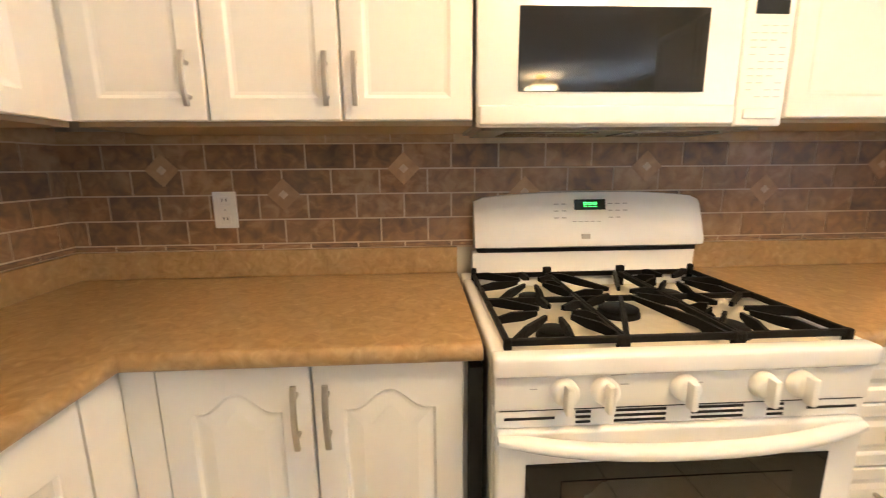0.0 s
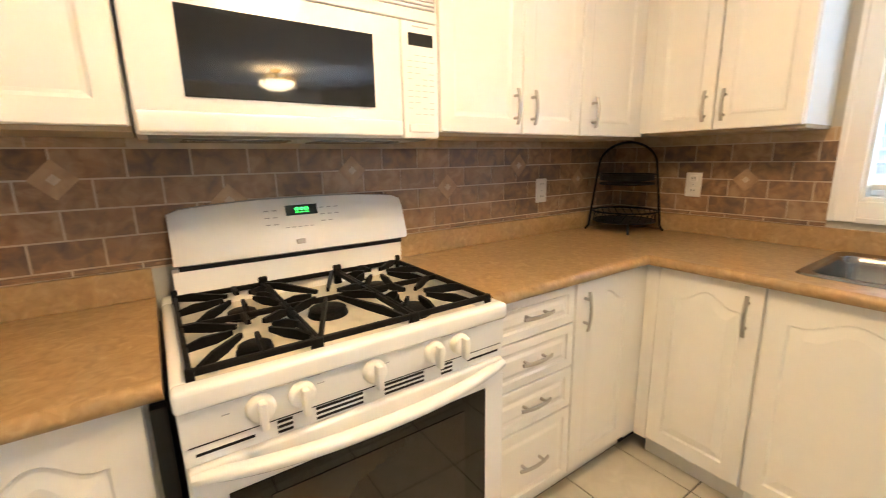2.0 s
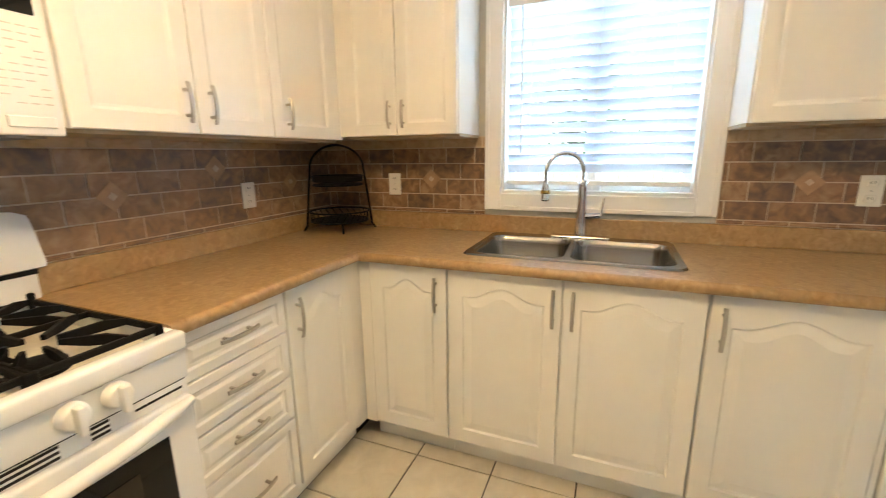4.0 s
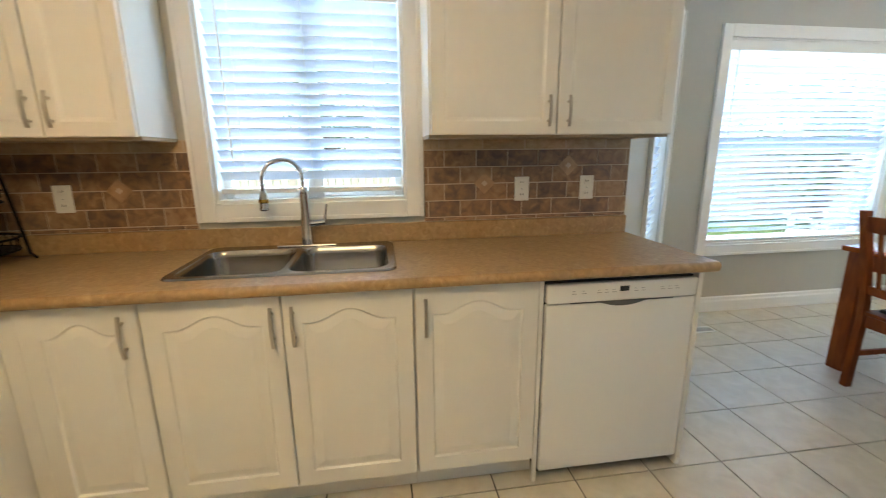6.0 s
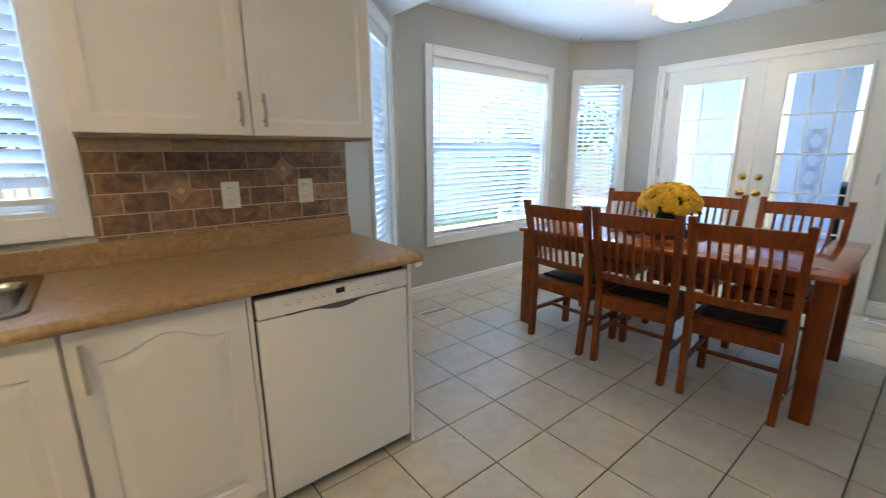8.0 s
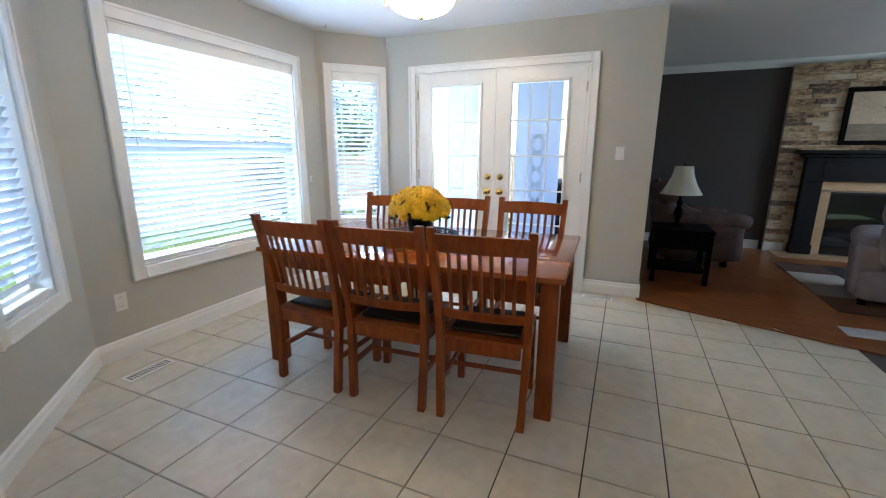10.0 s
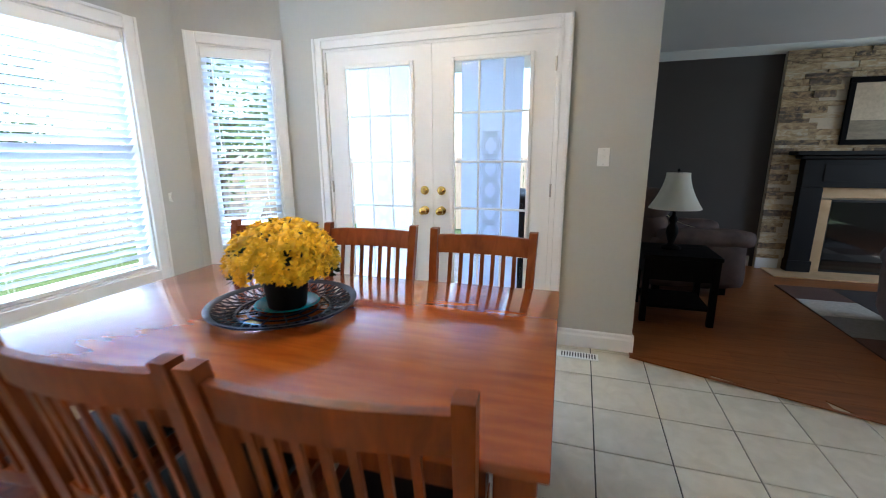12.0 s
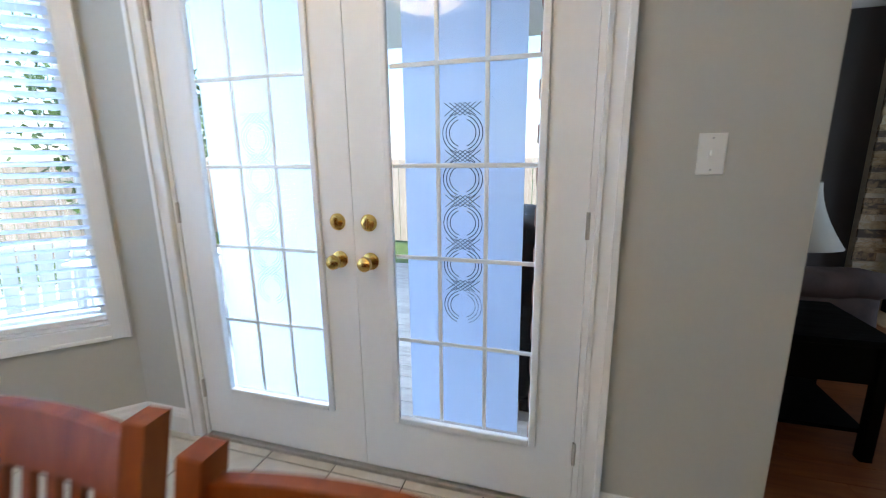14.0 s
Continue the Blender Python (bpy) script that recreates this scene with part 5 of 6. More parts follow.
def chair():
    t = thing("dining_chair", (2.838, -3.016, 0), -1.5, "cherry-stained wooden dining chair with a slatted back and dark leather seat", "chair", "chairs round the table")
    def back_y(z):
        return 0.205 - 0.03 * (z / 0.45) if z < 0.45 else 0.175 + 0.105 * ((z - 0.45) / 0.56) ** 1.25
    def back_x(z):
        return 0.207 + 0.026 * z / 1.0
    zs = [0, 0.2, 0.42, 0.55, 0.68, 0.80, 0.92, 1.012]
    for s in (1, -1):
        part("back_leg", bent(bmesh.new(), [(s * back_x(z), back_y(z), z) for z in zs], 0.036, 0.040), M_CHAIR, t)
        part("front_leg", bent(bmesh.new(), [(s * 0.205, -0.205, z) for z in (0, 0.2, 0.425)], 0.040, 0.040), M_CHAIR, t)
        part("side_rail", B(s * 0.207 - 0.011, s * 0.207 + 0.011, -0.185, 0.160, 0.365, 0.430, 0.002), M_CHAIR, t)
        part("side_stretcher", B(s * 0.207 - 0.009, s * 0.207 + 0.009, -0.188, 0.178, 0.185, 0.215, 0.002), M_CHAIR, t)
    part("front_rail", B(-0.186, 0.186, -0.216, -0.194, 0.365, 0.430, 0.002), M_CHAIR, t)
    part("back_rail", B(-0.190, 0.190, 0.168, 0.190, 0.365, 0.430, 0.002), M_CHAIR, t)
    part("cross_stretcher", B(-0.198, 0.198, -0.010, 0.010, 0.190, 0.212, 0.002), M_CHAIR, t)

    def curved(z0, z1, bow, thick, arch=0.0):
        bm = bmesh.new()
        n = 14
        rings = []
        for k in range(n + 1):
            u = 2 * k / n - 1
            x = u * (back_x((z0 + z1) / 2) - 0.010)
            yb = bow * (1 - u * u)
            lift = arch * (1 - u * u)
            rings.append([bm.verts.new(p) for p in ((x, back_y(z0) + yb - thick / 2, z0), (x, back_y(z0) + yb + thick / 2, z0), (x, back_y(z1) + yb + thick / 2, z1 + lift), (x, back_y(z1) + yb - thick / 2, z1 + lift))])
        for u, v in zip(rings, rings[1:]):
            for k in range(4):
                bm.faces.new((u[k], u[(k + 1) % 4], v[(k + 1) % 4], v[k]))
        bm.faces.new(rings[0])
        bm.faces.new(rings[-1])
        return bm

    part("crest_rail", curved(0.900, 0.982, 0.026, 0.022, 0.004), M_CHAIR, t, smooth=50)
    part("lower_back_rail", curved(0.555, 0.600, 0.024, 0.020), M_CHAIR, t, smooth=50)
    for k in range(7):
        u = (k - 3) / 4.05
        x = u * 0.205
        yb = 0.025 * (1 - u * u)
        part("slat", bent(bmesh.new(), [(x, back_y(z) + yb, z) for z in (0.596, 0.70, 0.80, 0.908)], 0.017, 0.011), M_CHAIR, t)
    part("seat", B(-0.222, 0.222, -0.232, 0.192, 0.431, 0.452, 0.006), M_CHAIR, t, smooth=40)
    part("seat_pad", B(-0.180, 0.180, -0.200, 0.135, 0.452, 0.474, 0.010, 3), M_SEAT, t, "dark leather seat pad", smooth=50)
    return t


c0 = chair()
for x, y, rz in ((2.336, -3.030, 3.5), (1.820, -3.063, 5.5)):
    copy_thing(c0, pose(x, y, 0, 0, 0, rz))
for x, y, rz in ((1.840, -3.878, 180), (2.412, -3.895, 183.5), (2.955, -3.842, 185)):
    copy_thing(c0, pose(x, y, 0, 0, 0, rz))

# ---- flowers on the table ----
FXC, FYC = 2.475, -3.56


def tray():
    t = thing("centrepiece_tray", (FXC + 0.01, FYC + 0.01, 0.7735), 0, "dark blue openwork metal tray on the table", "tray")
    n = 48
    part("rim", lathe(bmesh.new(), [(0.262, 0.022), (0.275, 0.030), (0.277, 0.036), (0.262, 0.034), (0.252, 0.026)], n, hoop=True), M_TRAY, t, smooth=60)
    part("base_ring", lathe(bmesh.new(), [(0.17, 0.0), (0.18, 0.0), (0.18, 0.006), (0.17, 0.006)], n, hoop=True), M_TRAY, t)
    rnd = random.Random(5)
    for k in range(36):
        a = 2 * math.pi * k / 36
        for s in (0.16, -0.16):
            p0 = Vector((0.175 * math.cos(a), 0.175 * math.sin(a), 0.004))
            p1 = Vector((0.222 * math.cos(a + s), 0.222 * math.sin(a + s), 0.012))
            p2 = Vector((0.262 * math.cos(a + s * 0.7), 0.262 * math.sin(a + s * 0.7), 0.025))
            part("scroll", sweep(bmesh.new(), [p0, p1, p2], 0.0035, 6), M_TRAY, t)
    for r in (0.05, 0.09, 0.13):
        part("ring", lathe(bmesh.new(), [(r - 0.004, 0), (r + 0.004, 0), (r + 0.004, 0.005), (r - 0.004, 0.005)], 32, hoop=True), M_TRAY, t)
    for k in range(12):
        a = 2 * math.pi * k / 12
        part("spoke", rod(bmesh.new(), (0.03 * math.cos(a), 0.03 * math.sin(a), 0.003), (0.176 * math.cos(a + 0.2), 0.176 * math.sin(a + 0.2), 0.003), 0.003, n=6), M_TRAY, t)
    return t


tray()
saucer = tagged(link("plant_saucer", lathe(bmesh.new(), [(0.06, 0), (0.085, 0.002), (0.115, 0.020), (0.122, 0.022), (0.117, 0.026), (0.088, 0.010), (0.04, 0.008)], 36, (FXC, FYC, 0.779)), M_TEAL, smooth=50), "glazed teal saucer under the plant pot", "saucer")


def mum():
    t = thing("potted_chrysanthemum", (FXC, FYC, 0.789), 0, "yellow chrysanthemum in full bloom in a black pot", "plant")
    part("pot", lathe(bmesh.new(), [(0.070, 0), (0.092, 0.145), (0.098, 0.146), (0.098, 0.165), (0.090, 0.165), (0.085, 0.14)], 28), M_POT, t, "black plastic pot", smooth=40)
    rnd = random.Random(11)
    C, rx, rz_ = Vector((0, 0, 0.162)), 0.186, 0.148
    bm = bmesh.new()
    for k in range(520):
        u, a = rnd.uniform(-0.25, 1), rnd.uniform(0, 2 * math.pi)
        s = math.sqrt(max(0, 1 - u * u))
        rr = rnd.uniform(0.70, 0.98)
        p = C + Vector((rx * s * math.cos(a), rx * s * math.sin(a), rz_ * u)) * rr
        d = Vector((s * math.cos(a), s * math.sin(a), u + rnd.uniform(-0.5, 0.3))).normalized()
        side = d.cross(Vector((rnd.random(), rnd.random(), rnd.random()))).normalized() * rnd.uniform(0.008, 0.014)
        L = rnd.uniform(0.025, 0.045)
        vs = [bm.verts.new(q) for q in (p, p + d * L * 0.5 + side, p + d * L, p + d * L * 0.5 - side)]
        bm.faces.new(vs)
    lathe(bm, [(0.05, 0.150), (0.10, 0.165), (0.150, 0.20), (0.13, 0.26), (0.06, 0.285)], 16)
    for k in range(16):
        a = rnd.uniform(0, 6.28)
        rod(bm, (0.02 * math.cos(a), 0.02 * math.sin(a), 0.13), (0.14 * math.cos(a), 0.14 * math.sin(a), 0.19), 0.003, n=5)
    tagged(part("leaves", bm, M_LEAF, t, "dark green leaves"), kind="stuff")
    meshes = []
    for v in range(4):
        bm = bmesh.new()
        n = 13
        for layer, (r, h, tip) in enumerate(((0.026, 0.0, -0.004), (0.020, 0.004, 0.003), (0.012, 0.007, 0.009))):
            for k in range(n - 3 * layer):
                a = 2 * math.pi * (k + 0.5 * layer + 0.13 * v) / (n - 3 * layer) + rnd.uniform(-0.08, 0.08)
                w = 1.15 * math.pi / (n - 3 * layer)
                rr = r * rnd.uniform(0.88, 1.1)
                vs = [bm.verts.new(q) for q in ((0.002 * math.cos(a), 0.002 * math.sin(a), h), (rr * 0.7 * math.cos(a - w), rr * 0.7 * math.sin(a - w), h + 0.003), (rr * math.cos(a), rr * math.sin(a), h + tip), (rr * 0.7 * math.cos(a + w), rr * 0.7 * math.sin(a + w), h + 0.003))]
                bm.faces.new(vs)
        bmesh.ops.create_icosphere(bm, subdivisions=1, radius=0.006, matrix=Matrix.Translation((0, 0, 0.010)))
        me = bpy.data.meshes.new("flower_head")
        bm.to_mesh(me)
        bm.free()
        me.materials.append(M_YELLOW)
        meshes.append(me)
    N = 112
    for k in range(N):
        u = 1 - 1.06 * (k + 0.5) / N
        a = k * 2.399963 + rnd.uniform(-0.15, 0.15)
        s = math.sqrt(max(0, 1 - u * u))
        d = Vector((s * math.cos(a), s * math.sin(a), u))
        rr = rnd.uniform(0.97, 1.08)
        p = C + Vector((rx * d.x, rx * d.y, rz_ * d.z)) * rr
        nrm = Vector((d.x, d.y, d.z * 1.2 + rnd.uniform(0.0, 0.45))).normalized()
        ob = new("flower_head", meshes[k % 4])
        ob.parent = t
        ob.matrix_basis = Matrix.Translation(p) @ nrm.to_track_quat("Z", "Y").to_matrix().to_4x4() @ Matrix.Rotation(rnd.uniform(0, 6), 4, "Z") @ Matrix.Scale(rnd.uniform(1.35, 1.8), 4)
    return t


mum()

# ---- floor registers ----
def register(at, rz, L, label):
    t = thing("floor_register", at, rz, label, "vent")
    part("frame", B(-L / 2, L / 2, -0.05, 0.05, 0.0, 0.006, 0.002), M_PLASTIC, t)
    for k in range(int(L / 0.018)):
        x = -L / 2 + 0.022 + k * 0.018
        if x < L / 2 - 0.018:
            part("slot", B(x - 0.004, x + 0.004, -0.032, 0.032, 0.0055, 0.0068), M_DARKGAP, t)
    return t


register((1.37, -5.088, 0.001), 0, 0.27, "cream metal floor register by the wall")
register((3.87, -2.525, 0.001), 90, 0.28, "cream metal floor register by the bay")

# ---- living room ----
crown = bmesh.new()
prism(crown, [(-8.199, 2.43), (-8.185, 2.43), (-8.165, 2.455), (-8.125, 2.49), (-8.11, 2.505), (-8.11, 2.519), (-8.199, 2.519)], -3.6, 1.55, "x")
tagged(link("crown_moulding", crown, M_TRIM), "white crown moulding along the ceiling", "moulding", kind="structure")
tagged(link("floor_transition", B(0, 1.47, -0.025, 0.0, 0.006, 0.012, 0.003), M_WOODFLOOR), "wood strip between tile and laminate", "trim", kind="structure").matrix_basis = pose(1.03, -5.172, 0, 0, 0, 180 - 18.9)

STONE_X0, STONE_X1, STONE_Y = -0.635, -2.75, -8.10
chimney = tagged(link("stone_wall", B(STONE_X1, STONE_X0 - 0.012, -8.199, STONE_Y - 0.012, 0.0, 2.44), M_GROUT), "stacked ledge-stone chimney breast in tan and grey", "stone wall", kind="structure")


def fireplace():
    t = thing("fireplace", (-1.645, STONE_Y, 0), 0, "black mantel fireplace with a tan stone surround", "fireplace")
    H = 0.80
    for s in (1, -1):
        part("pilaster", B(s * 0.63 - 0.105, s * 0.63 + 0.105, 0.002, 0.12, 0.02, 0.985, 0.006), M_MANTEL, t)
        part("pilaster_base", B(s * 0.63 - 0.118, s * 0.63 + 0.118, 0.0025, 0.135, 0.02, 0.15, 0.006), M_MANTEL, t)
        part("surround", B(s * 0.465 - 0.06, s * 0.465 + 0.06, 0.003, 0.06, 0.02, 0.844, 0.003), M_SURROUND, t, "tan stone surround")
    part("frieze", B(-0.735, 0.735, 0.0022, 0.125, 0.986, 1.29, 0.006), M_MANTEL, t)
    part("frieze_panel", B(-0.55, 0.55, 0.125, 0.133, 1.05, 1.24, 0.004), M_MANTEL, t)
    part("surround", B(-0.525, 0.525, 0.003, 0.06, 0.872, 1.055, 0.003), M_SURROUND, t, "tan stone surround")
    part("mantel_moulding", B(-0.79, 0.79, 0.0022, 0.17, 1.291, 1.335, 0.015, 3), M_MANTEL, t)
    part("mantel_shelf", B(-0.855, 0.855, 0.0022, 0.23, 1.336, 1.378, 0.006), M_MANTEL, t)
    part("firebox", B(-0.404, 0.404, 0.0035, 0.045, 0.021, 0.845), M_DARKGAP, t, "black firebox")
    part("firebox_glass", B(-0.39, 0.39, 0.046, 0.05, 0.05, 0.825), M_BLACKGLASS, t, "black glass front")
    part("hearth", B(-0.95, 0.95, 0.001, 0.40, 0.007, 0.02, 0.004), M_SURROUND, t, "tan hearth slab")
    return t


fireplace()


def picture():
    t = thing("framed_picture", (-1.735, STONE_Y + 0.012, 1.785), 180, "dark-framed sepia landscape picture with a tree", "picture")
    w, h = 0.52, 0.345
    fw = 0.055
    for o in ((-w, w, h - fw, h), (-w, w, -h, -h + fw), (-w, -w + fw, -h + fw, h - fw), (w - fw, w, -h + fw, h - fw)):
        part("frame", B(o[0], o[1], -0.035, 0.0, o[2], o[3], 0.006), M_ESPRESSO, t)
    sep = mat("sepia_sky", (0.55, 0.43, 0.30), 0.6, vary=0.25, scale=3)
    dk = mat("sepia_dark", (0.045, 0.035, 0.025), 0.6, vary=0.2, scale=12)
    md = mat("sepia_field", (0.26, 0.20, 0.13), 0.6, vary=0.25, scale=6, stretch=(1, 1, 4))
    part("print", B(-w + fw, w - fw, -0.012, -0.002, -h + fw, h - fw), sep, t)
    part("print_field", B(-w + fw, w - fw, -0.0135, -0.012, -h + fw, -0.09), md, t)
    bm = bmesh.new()
    rnd = random.Random(3)
    for k in range(120):
        cx, cz, r = 0.08 + rnd.uniform(-1, 1) * 0.20, 0.075 + rnd.gauss(0, 0.045), rnd.uniform(0.015, 0.045)
        n = 9
        vs = [bm.verts.new((cx + r * math.cos(2 * math.pi * q / n) * rnd.uniform(0.7, 1.2), -0.0145 - 0.00003 * k, cz + r * 0.7 * math.sin(2 * math.pi * q / n))) for q in range(n)]
        bm.faces.new(vs)
    part("print_tree", bm, dk, t)
    part("print_trunk", B(0.06, 0.10, -0.0165, -0.0137, -0.11, 0.06), dk, t)
    return t


picture()


def puff(x0, x1, y0, y1, z0, z1, r, sag=0.0, seed=0):
    """An upholstered cushion: rounded box with slightly uneven faces."""
    bm = B(x0, x1, y0, y1, z0, z1)
    bmesh.ops.subdivide_edges(bm, edges=bm.edges, cuts=7, use_grid_fill=True)
    c = Vector(((x0 + x1) / 2, (y0 + y1) / 2, (z0 + z1) / 2))
    hx, hy, hz = (x1 - x0) / 2, (y1 - y0) / 2, (z1 - z0) / 2
    for v in bm.verts:
        d = v.co - c
        q = Vector((max(-hx + r, min(hx - r, d.x)), max(-hy + r, min(hy - r, d.y)), max(-hz + r, min(hz - r, d.z))))
        e = d - q
        if e.length > 1e-6:
            e = e.normalized() * r
        k = noise.noise((v.co + Vector((seed, 0, 0))) * 5.0) * 0.018
        v.co = c + q + e * (1 + k / max(r, 0.01)) + Vector((0, 0, -sag * (1 - (d.x / hx) ** 2) * (1 - (d.y / hy) ** 2) if d.z > 0 else 0))
    return bm


def recliner(at, rz, material, label, seed):
    """Faces local -y. Arms at both sides, back at +y."""
    t = thing("recliner", at, rz, label, "armchair", "living room armchairs")
    part("base", puff(-0.44, 0.44, -0.40, 0.40, 0.06, 0.36, 0.05, seed=seed), material, t, smooth=1)
    part("seat_cushion", puff(-0.27, 0.27, -0.47, 0.28, 0.30, 0.49, 0.08, 0.01, seed + 1), material, t, smooth=1)
    part("footrest", puff(-0.27, 0.27, -0.50, -0.40, 0.10, 0.38, 0.045, seed=seed + 2), material, t, smooth=1)
    for s in (1, -1):
        part("arm", puff(s * 0.37 - 0.115, s * 0.37 + 0.115, -0.45, 0.38, 0.08, 0.56, 0.07, seed=seed + 3), material, t, smooth=1)
        part("arm_pad", puff(s * 0.37 - 0.135, s * 0.37 + 0.135, -0.50, 0.32, 0.47, 0.645, 0.085, seed=seed + 4), material, t, smooth=1)
    b = part("backrest", puff(-0.34, 0.34, -0.12, 0.12, 0.0, 0.44, 0.11, seed=seed + 5), material, t, smooth=1)
    b.matrix_basis = pose(0, 0.27, 0.36, -12)
    h = part("head_cushion", puff(-0.36, 0.36, -0.14, 0.13, 0.0, 0.30, 0.12, seed=seed + 6), material, t, smooth=1)
    h.matrix_basis = pose(0, 0.32, 0.71, -12)
    for s in (1, -1):
        for y in (-0.3, 0.3):
            part("foot", B(s * 0.36 - 0.03, s * 0.36 + 0.03, y - 0.03, y + 0.03, 0.0, 0.075), M_ESPRESSO, t)
    return t


recliner((0.40, -7.16, 0.006), -82, M_SUEDE, "brown suede recliner with a cream throw", 1)
recliner((-1.27, -5.98, 0.006), -20, M_SUEDE2, "mauve-grey suede recliner beside the rug", 9)
bm = bmesh.new()
rows = []
for k in range(15):
    u = k / 14
    row = []
    for j in range(5):
        v = j / 4 - 0.5
        x = 0.84 - 0.62 * u
        z = 1.035 - 0.42 * u ** 0.7 - 0.05 * math.sin(3.1 * u) + 0.008 * math.sin(9 * u + 3 * v)
        row.append((x, -6.93 + 0.16 * v * (1 - 0.3 * u) - 0.02 * u, z))
    rows.append([bm.verts.new(p) for p in row])
for a, b in zip(rows, rows[1:]):
    for j in range(4):
        bm.faces.new((a[j], a[j + 1], b[j + 1], b[j]))
bmesh.ops.solidify(bm, geom=bm.faces[:], thickness=0.012)
tagged(link("throw_blanket", bm, mat("cream_throw", (0.55, 0.45, 0.28), 0.9, vary=0.15, scale=14, bump=0.4, bump_scale=90), smooth=60), "cream throw draped over the recliner", "throw")


def side_table():
    t = thing("side_table", (0.625, -6.14, 0.006), 0, "espresso wood side table beside the recliner", "side table")
    part("top", B(-0.28, 0.28, -0.26, 0.27, 0.535, 0.565, 0.005), M_ESPRESSO, t)
    for o in ((-0.25, 0.25, 0.225, 0.245), (-0.25, 0.25, -0.245, -0.225)):
        part("apron", B(*o, 0.36, 0.535), M_ESPRESSO, t)
    for o in ((-0.25, -0.23), (0.23, 0.25)):
        part("apron", B(*o, -0.225, 0.225, 0.36, 0.535), M_ESPRESSO, t)
    part("shelf", B(-0.24, 0.24, -0.23, 0.23, 0.12, 0.14), M_ESPRESSO, t)
    for sx in (1, -1):
        for sy in (1, -1):
            part("leg", B(sx * 0.245 - 0.024, sx * 0.245 + 0.024, sy * 0.24 - 0.024, sy * 0.24 + 0.024, 0, 0.534, 0.003), M_ESPRESSO, t)
    return t


side_table()


def table_lamp():
    t = thing("table_lamp", (0.665, -6.18, 0.572), 0, "dark turned table lamp with a cream bell shade", "lamp")
    part("base", lathe(bmesh.new(), [(0.075, 0), (0.078, 0.012), (0.06, 0.024), (0.03, 0.032), (0.022, 0.05), (0.036, 0.09), (0.048, 0.14), (0.042, 0.18), (0.024, 0.215), (0.034, 0.24), (0.030, 0.262), (0.014, 0.285), (0.010, 0.36)], 24), M_ESPRESSO, t, "dark turned wooden base", smooth=60)
    prof = []
    for k in range(9):
        u = k / 8
        prof.append((0.088 + 0.112 * u ** 1.7, 0.632 - 0.292 * u))
    prof += [(r - 0.003, z) for r, z in prof[::-1]]
    bm = bmesh.new()
    n = 48
    rings = [[bm.verts.new((r * (1 + 0.012 * math.cos(8 * 2 * math.pi * k / n)) * math.cos(2 * math.pi * k / n), r * (1 + 0.012 * math.cos(8 * 2 * math.pi * k / n)) * math.sin(2 * math.pi * k / n), z)) for k in range(n)] for r, z in prof]
    rings.append(rings[0])
    for u, v in zip(rings, rings[1:]):
        for k in range(n):
            bm.faces.new((u[k], u[(k + 1) % n], v[(k + 1) % n], v[k]))
    part("shade", bm, M_SHADE, t, "cream fabric bell shade", smooth=60)
    part("finial", lathe(bmesh.new(), [(0.004, 0.36), (0.004, 0.64), (0.010, 0.645), (0.010, 0.655), (0.004, 0.665)], 12), M_ESPRESSO, t)
    for k in range(3):
        a = 2 * math.pi * k / 3
        part("shade_spoke", rod(bmesh.new(), (0, 0, 0.632), (0.086 * math.cos(a), 0.086 * math.sin(a), 0.630), 0.002, n=6), M_NICKEL, t)
    return t


table_lamp()


def rug():
    t = thing("area_rug", (-1.52, -6.62, 0.0065), 0, "patchwork rug in cream, brown and grey", "rug")
    cols = [mat("rug_cream", (0.50, 0.46, 0.40), 0.95, vary=0.15, scale=30, bump=0.5, bump_scale=300), mat("rug_brown", (0.028, 0.020, 0.018), 0.95, vary=0.2, scale=30, bump=0.5, bump_scale=300), mat("rug_grey", (0.24, 0.23, 0.23), 0.95, vary=0.15, scale=30, bump=0.5, bump_scale=300), mat("rug_russet", (0.10, 0.045, 0.03), 0.95, vary=0.2, scale=30, bump=0.5, bump_scale=300)]
    part("backing", B(-0.95, 0.95, -0.72, 1.10, 0, 0.004), cols[1], t)
    pat = [3, 0, 2, 3, 1, 1, 0, 2, 2, 0, 1, 3, 0, 3, 2, 1]
    for i in range(4):
        for j in range(4):
            part("patch", B(0.95 - 0.475 * (i + 1), 0.95 - 0.475 * i - 0.004, -0.72 + 0.455 * j, -0.72 + 0.455 * (j + 1) - 0.004, 0.004, 0.010, 0.002), cols[pat[i * 4 + j]], t)
    return t


rug()
tagged(link("floor_mat", B(-0.75, -0.42, -5.13, -4.93, 0.0065, 0.012, 0.002), mat("pale_mat", (0.55, 0.55, 0.56), 0.8, vary=0.1, scale=20)), "pale grey mat on the laminate floor", "mat")

# ---- outdoors ----
brick_wall = tagged(link("house_wall", B(1.695, 1.79, -8.4, -5.36, -0.45, 3.0), M_GROUT), "brick outer house wall beside the patio", "house wall", kind="structure")
bm = bmesh.new()
for r in range(40):
    for k in range(14):
        y = -5.40 - 0.215 * k - (0.107 if r % 2 else 0)
        box(bm, 1.788, 1.80, y - 0.205, y, -0.42 + 0.075 * r, -0.42 + 0.075 * r + 0.065)
tagged(part("brickwork", bm, M_BRICK, brick_wall), kind="stuff")
deck = tagged(link("deck", B(1.80, 7.4, -9.2, -5.42, -0.40, -0.16), M_DECK), "weathered grey wooden deck", "deck", kind="structure")
for k in range(27):
    part("board", B(1.80, 7.4, -5.56 - 0.14 * k, -5.425 - 0.14 * k, -0.16, -0.13, 0.004, 1), M_DECK, deck)


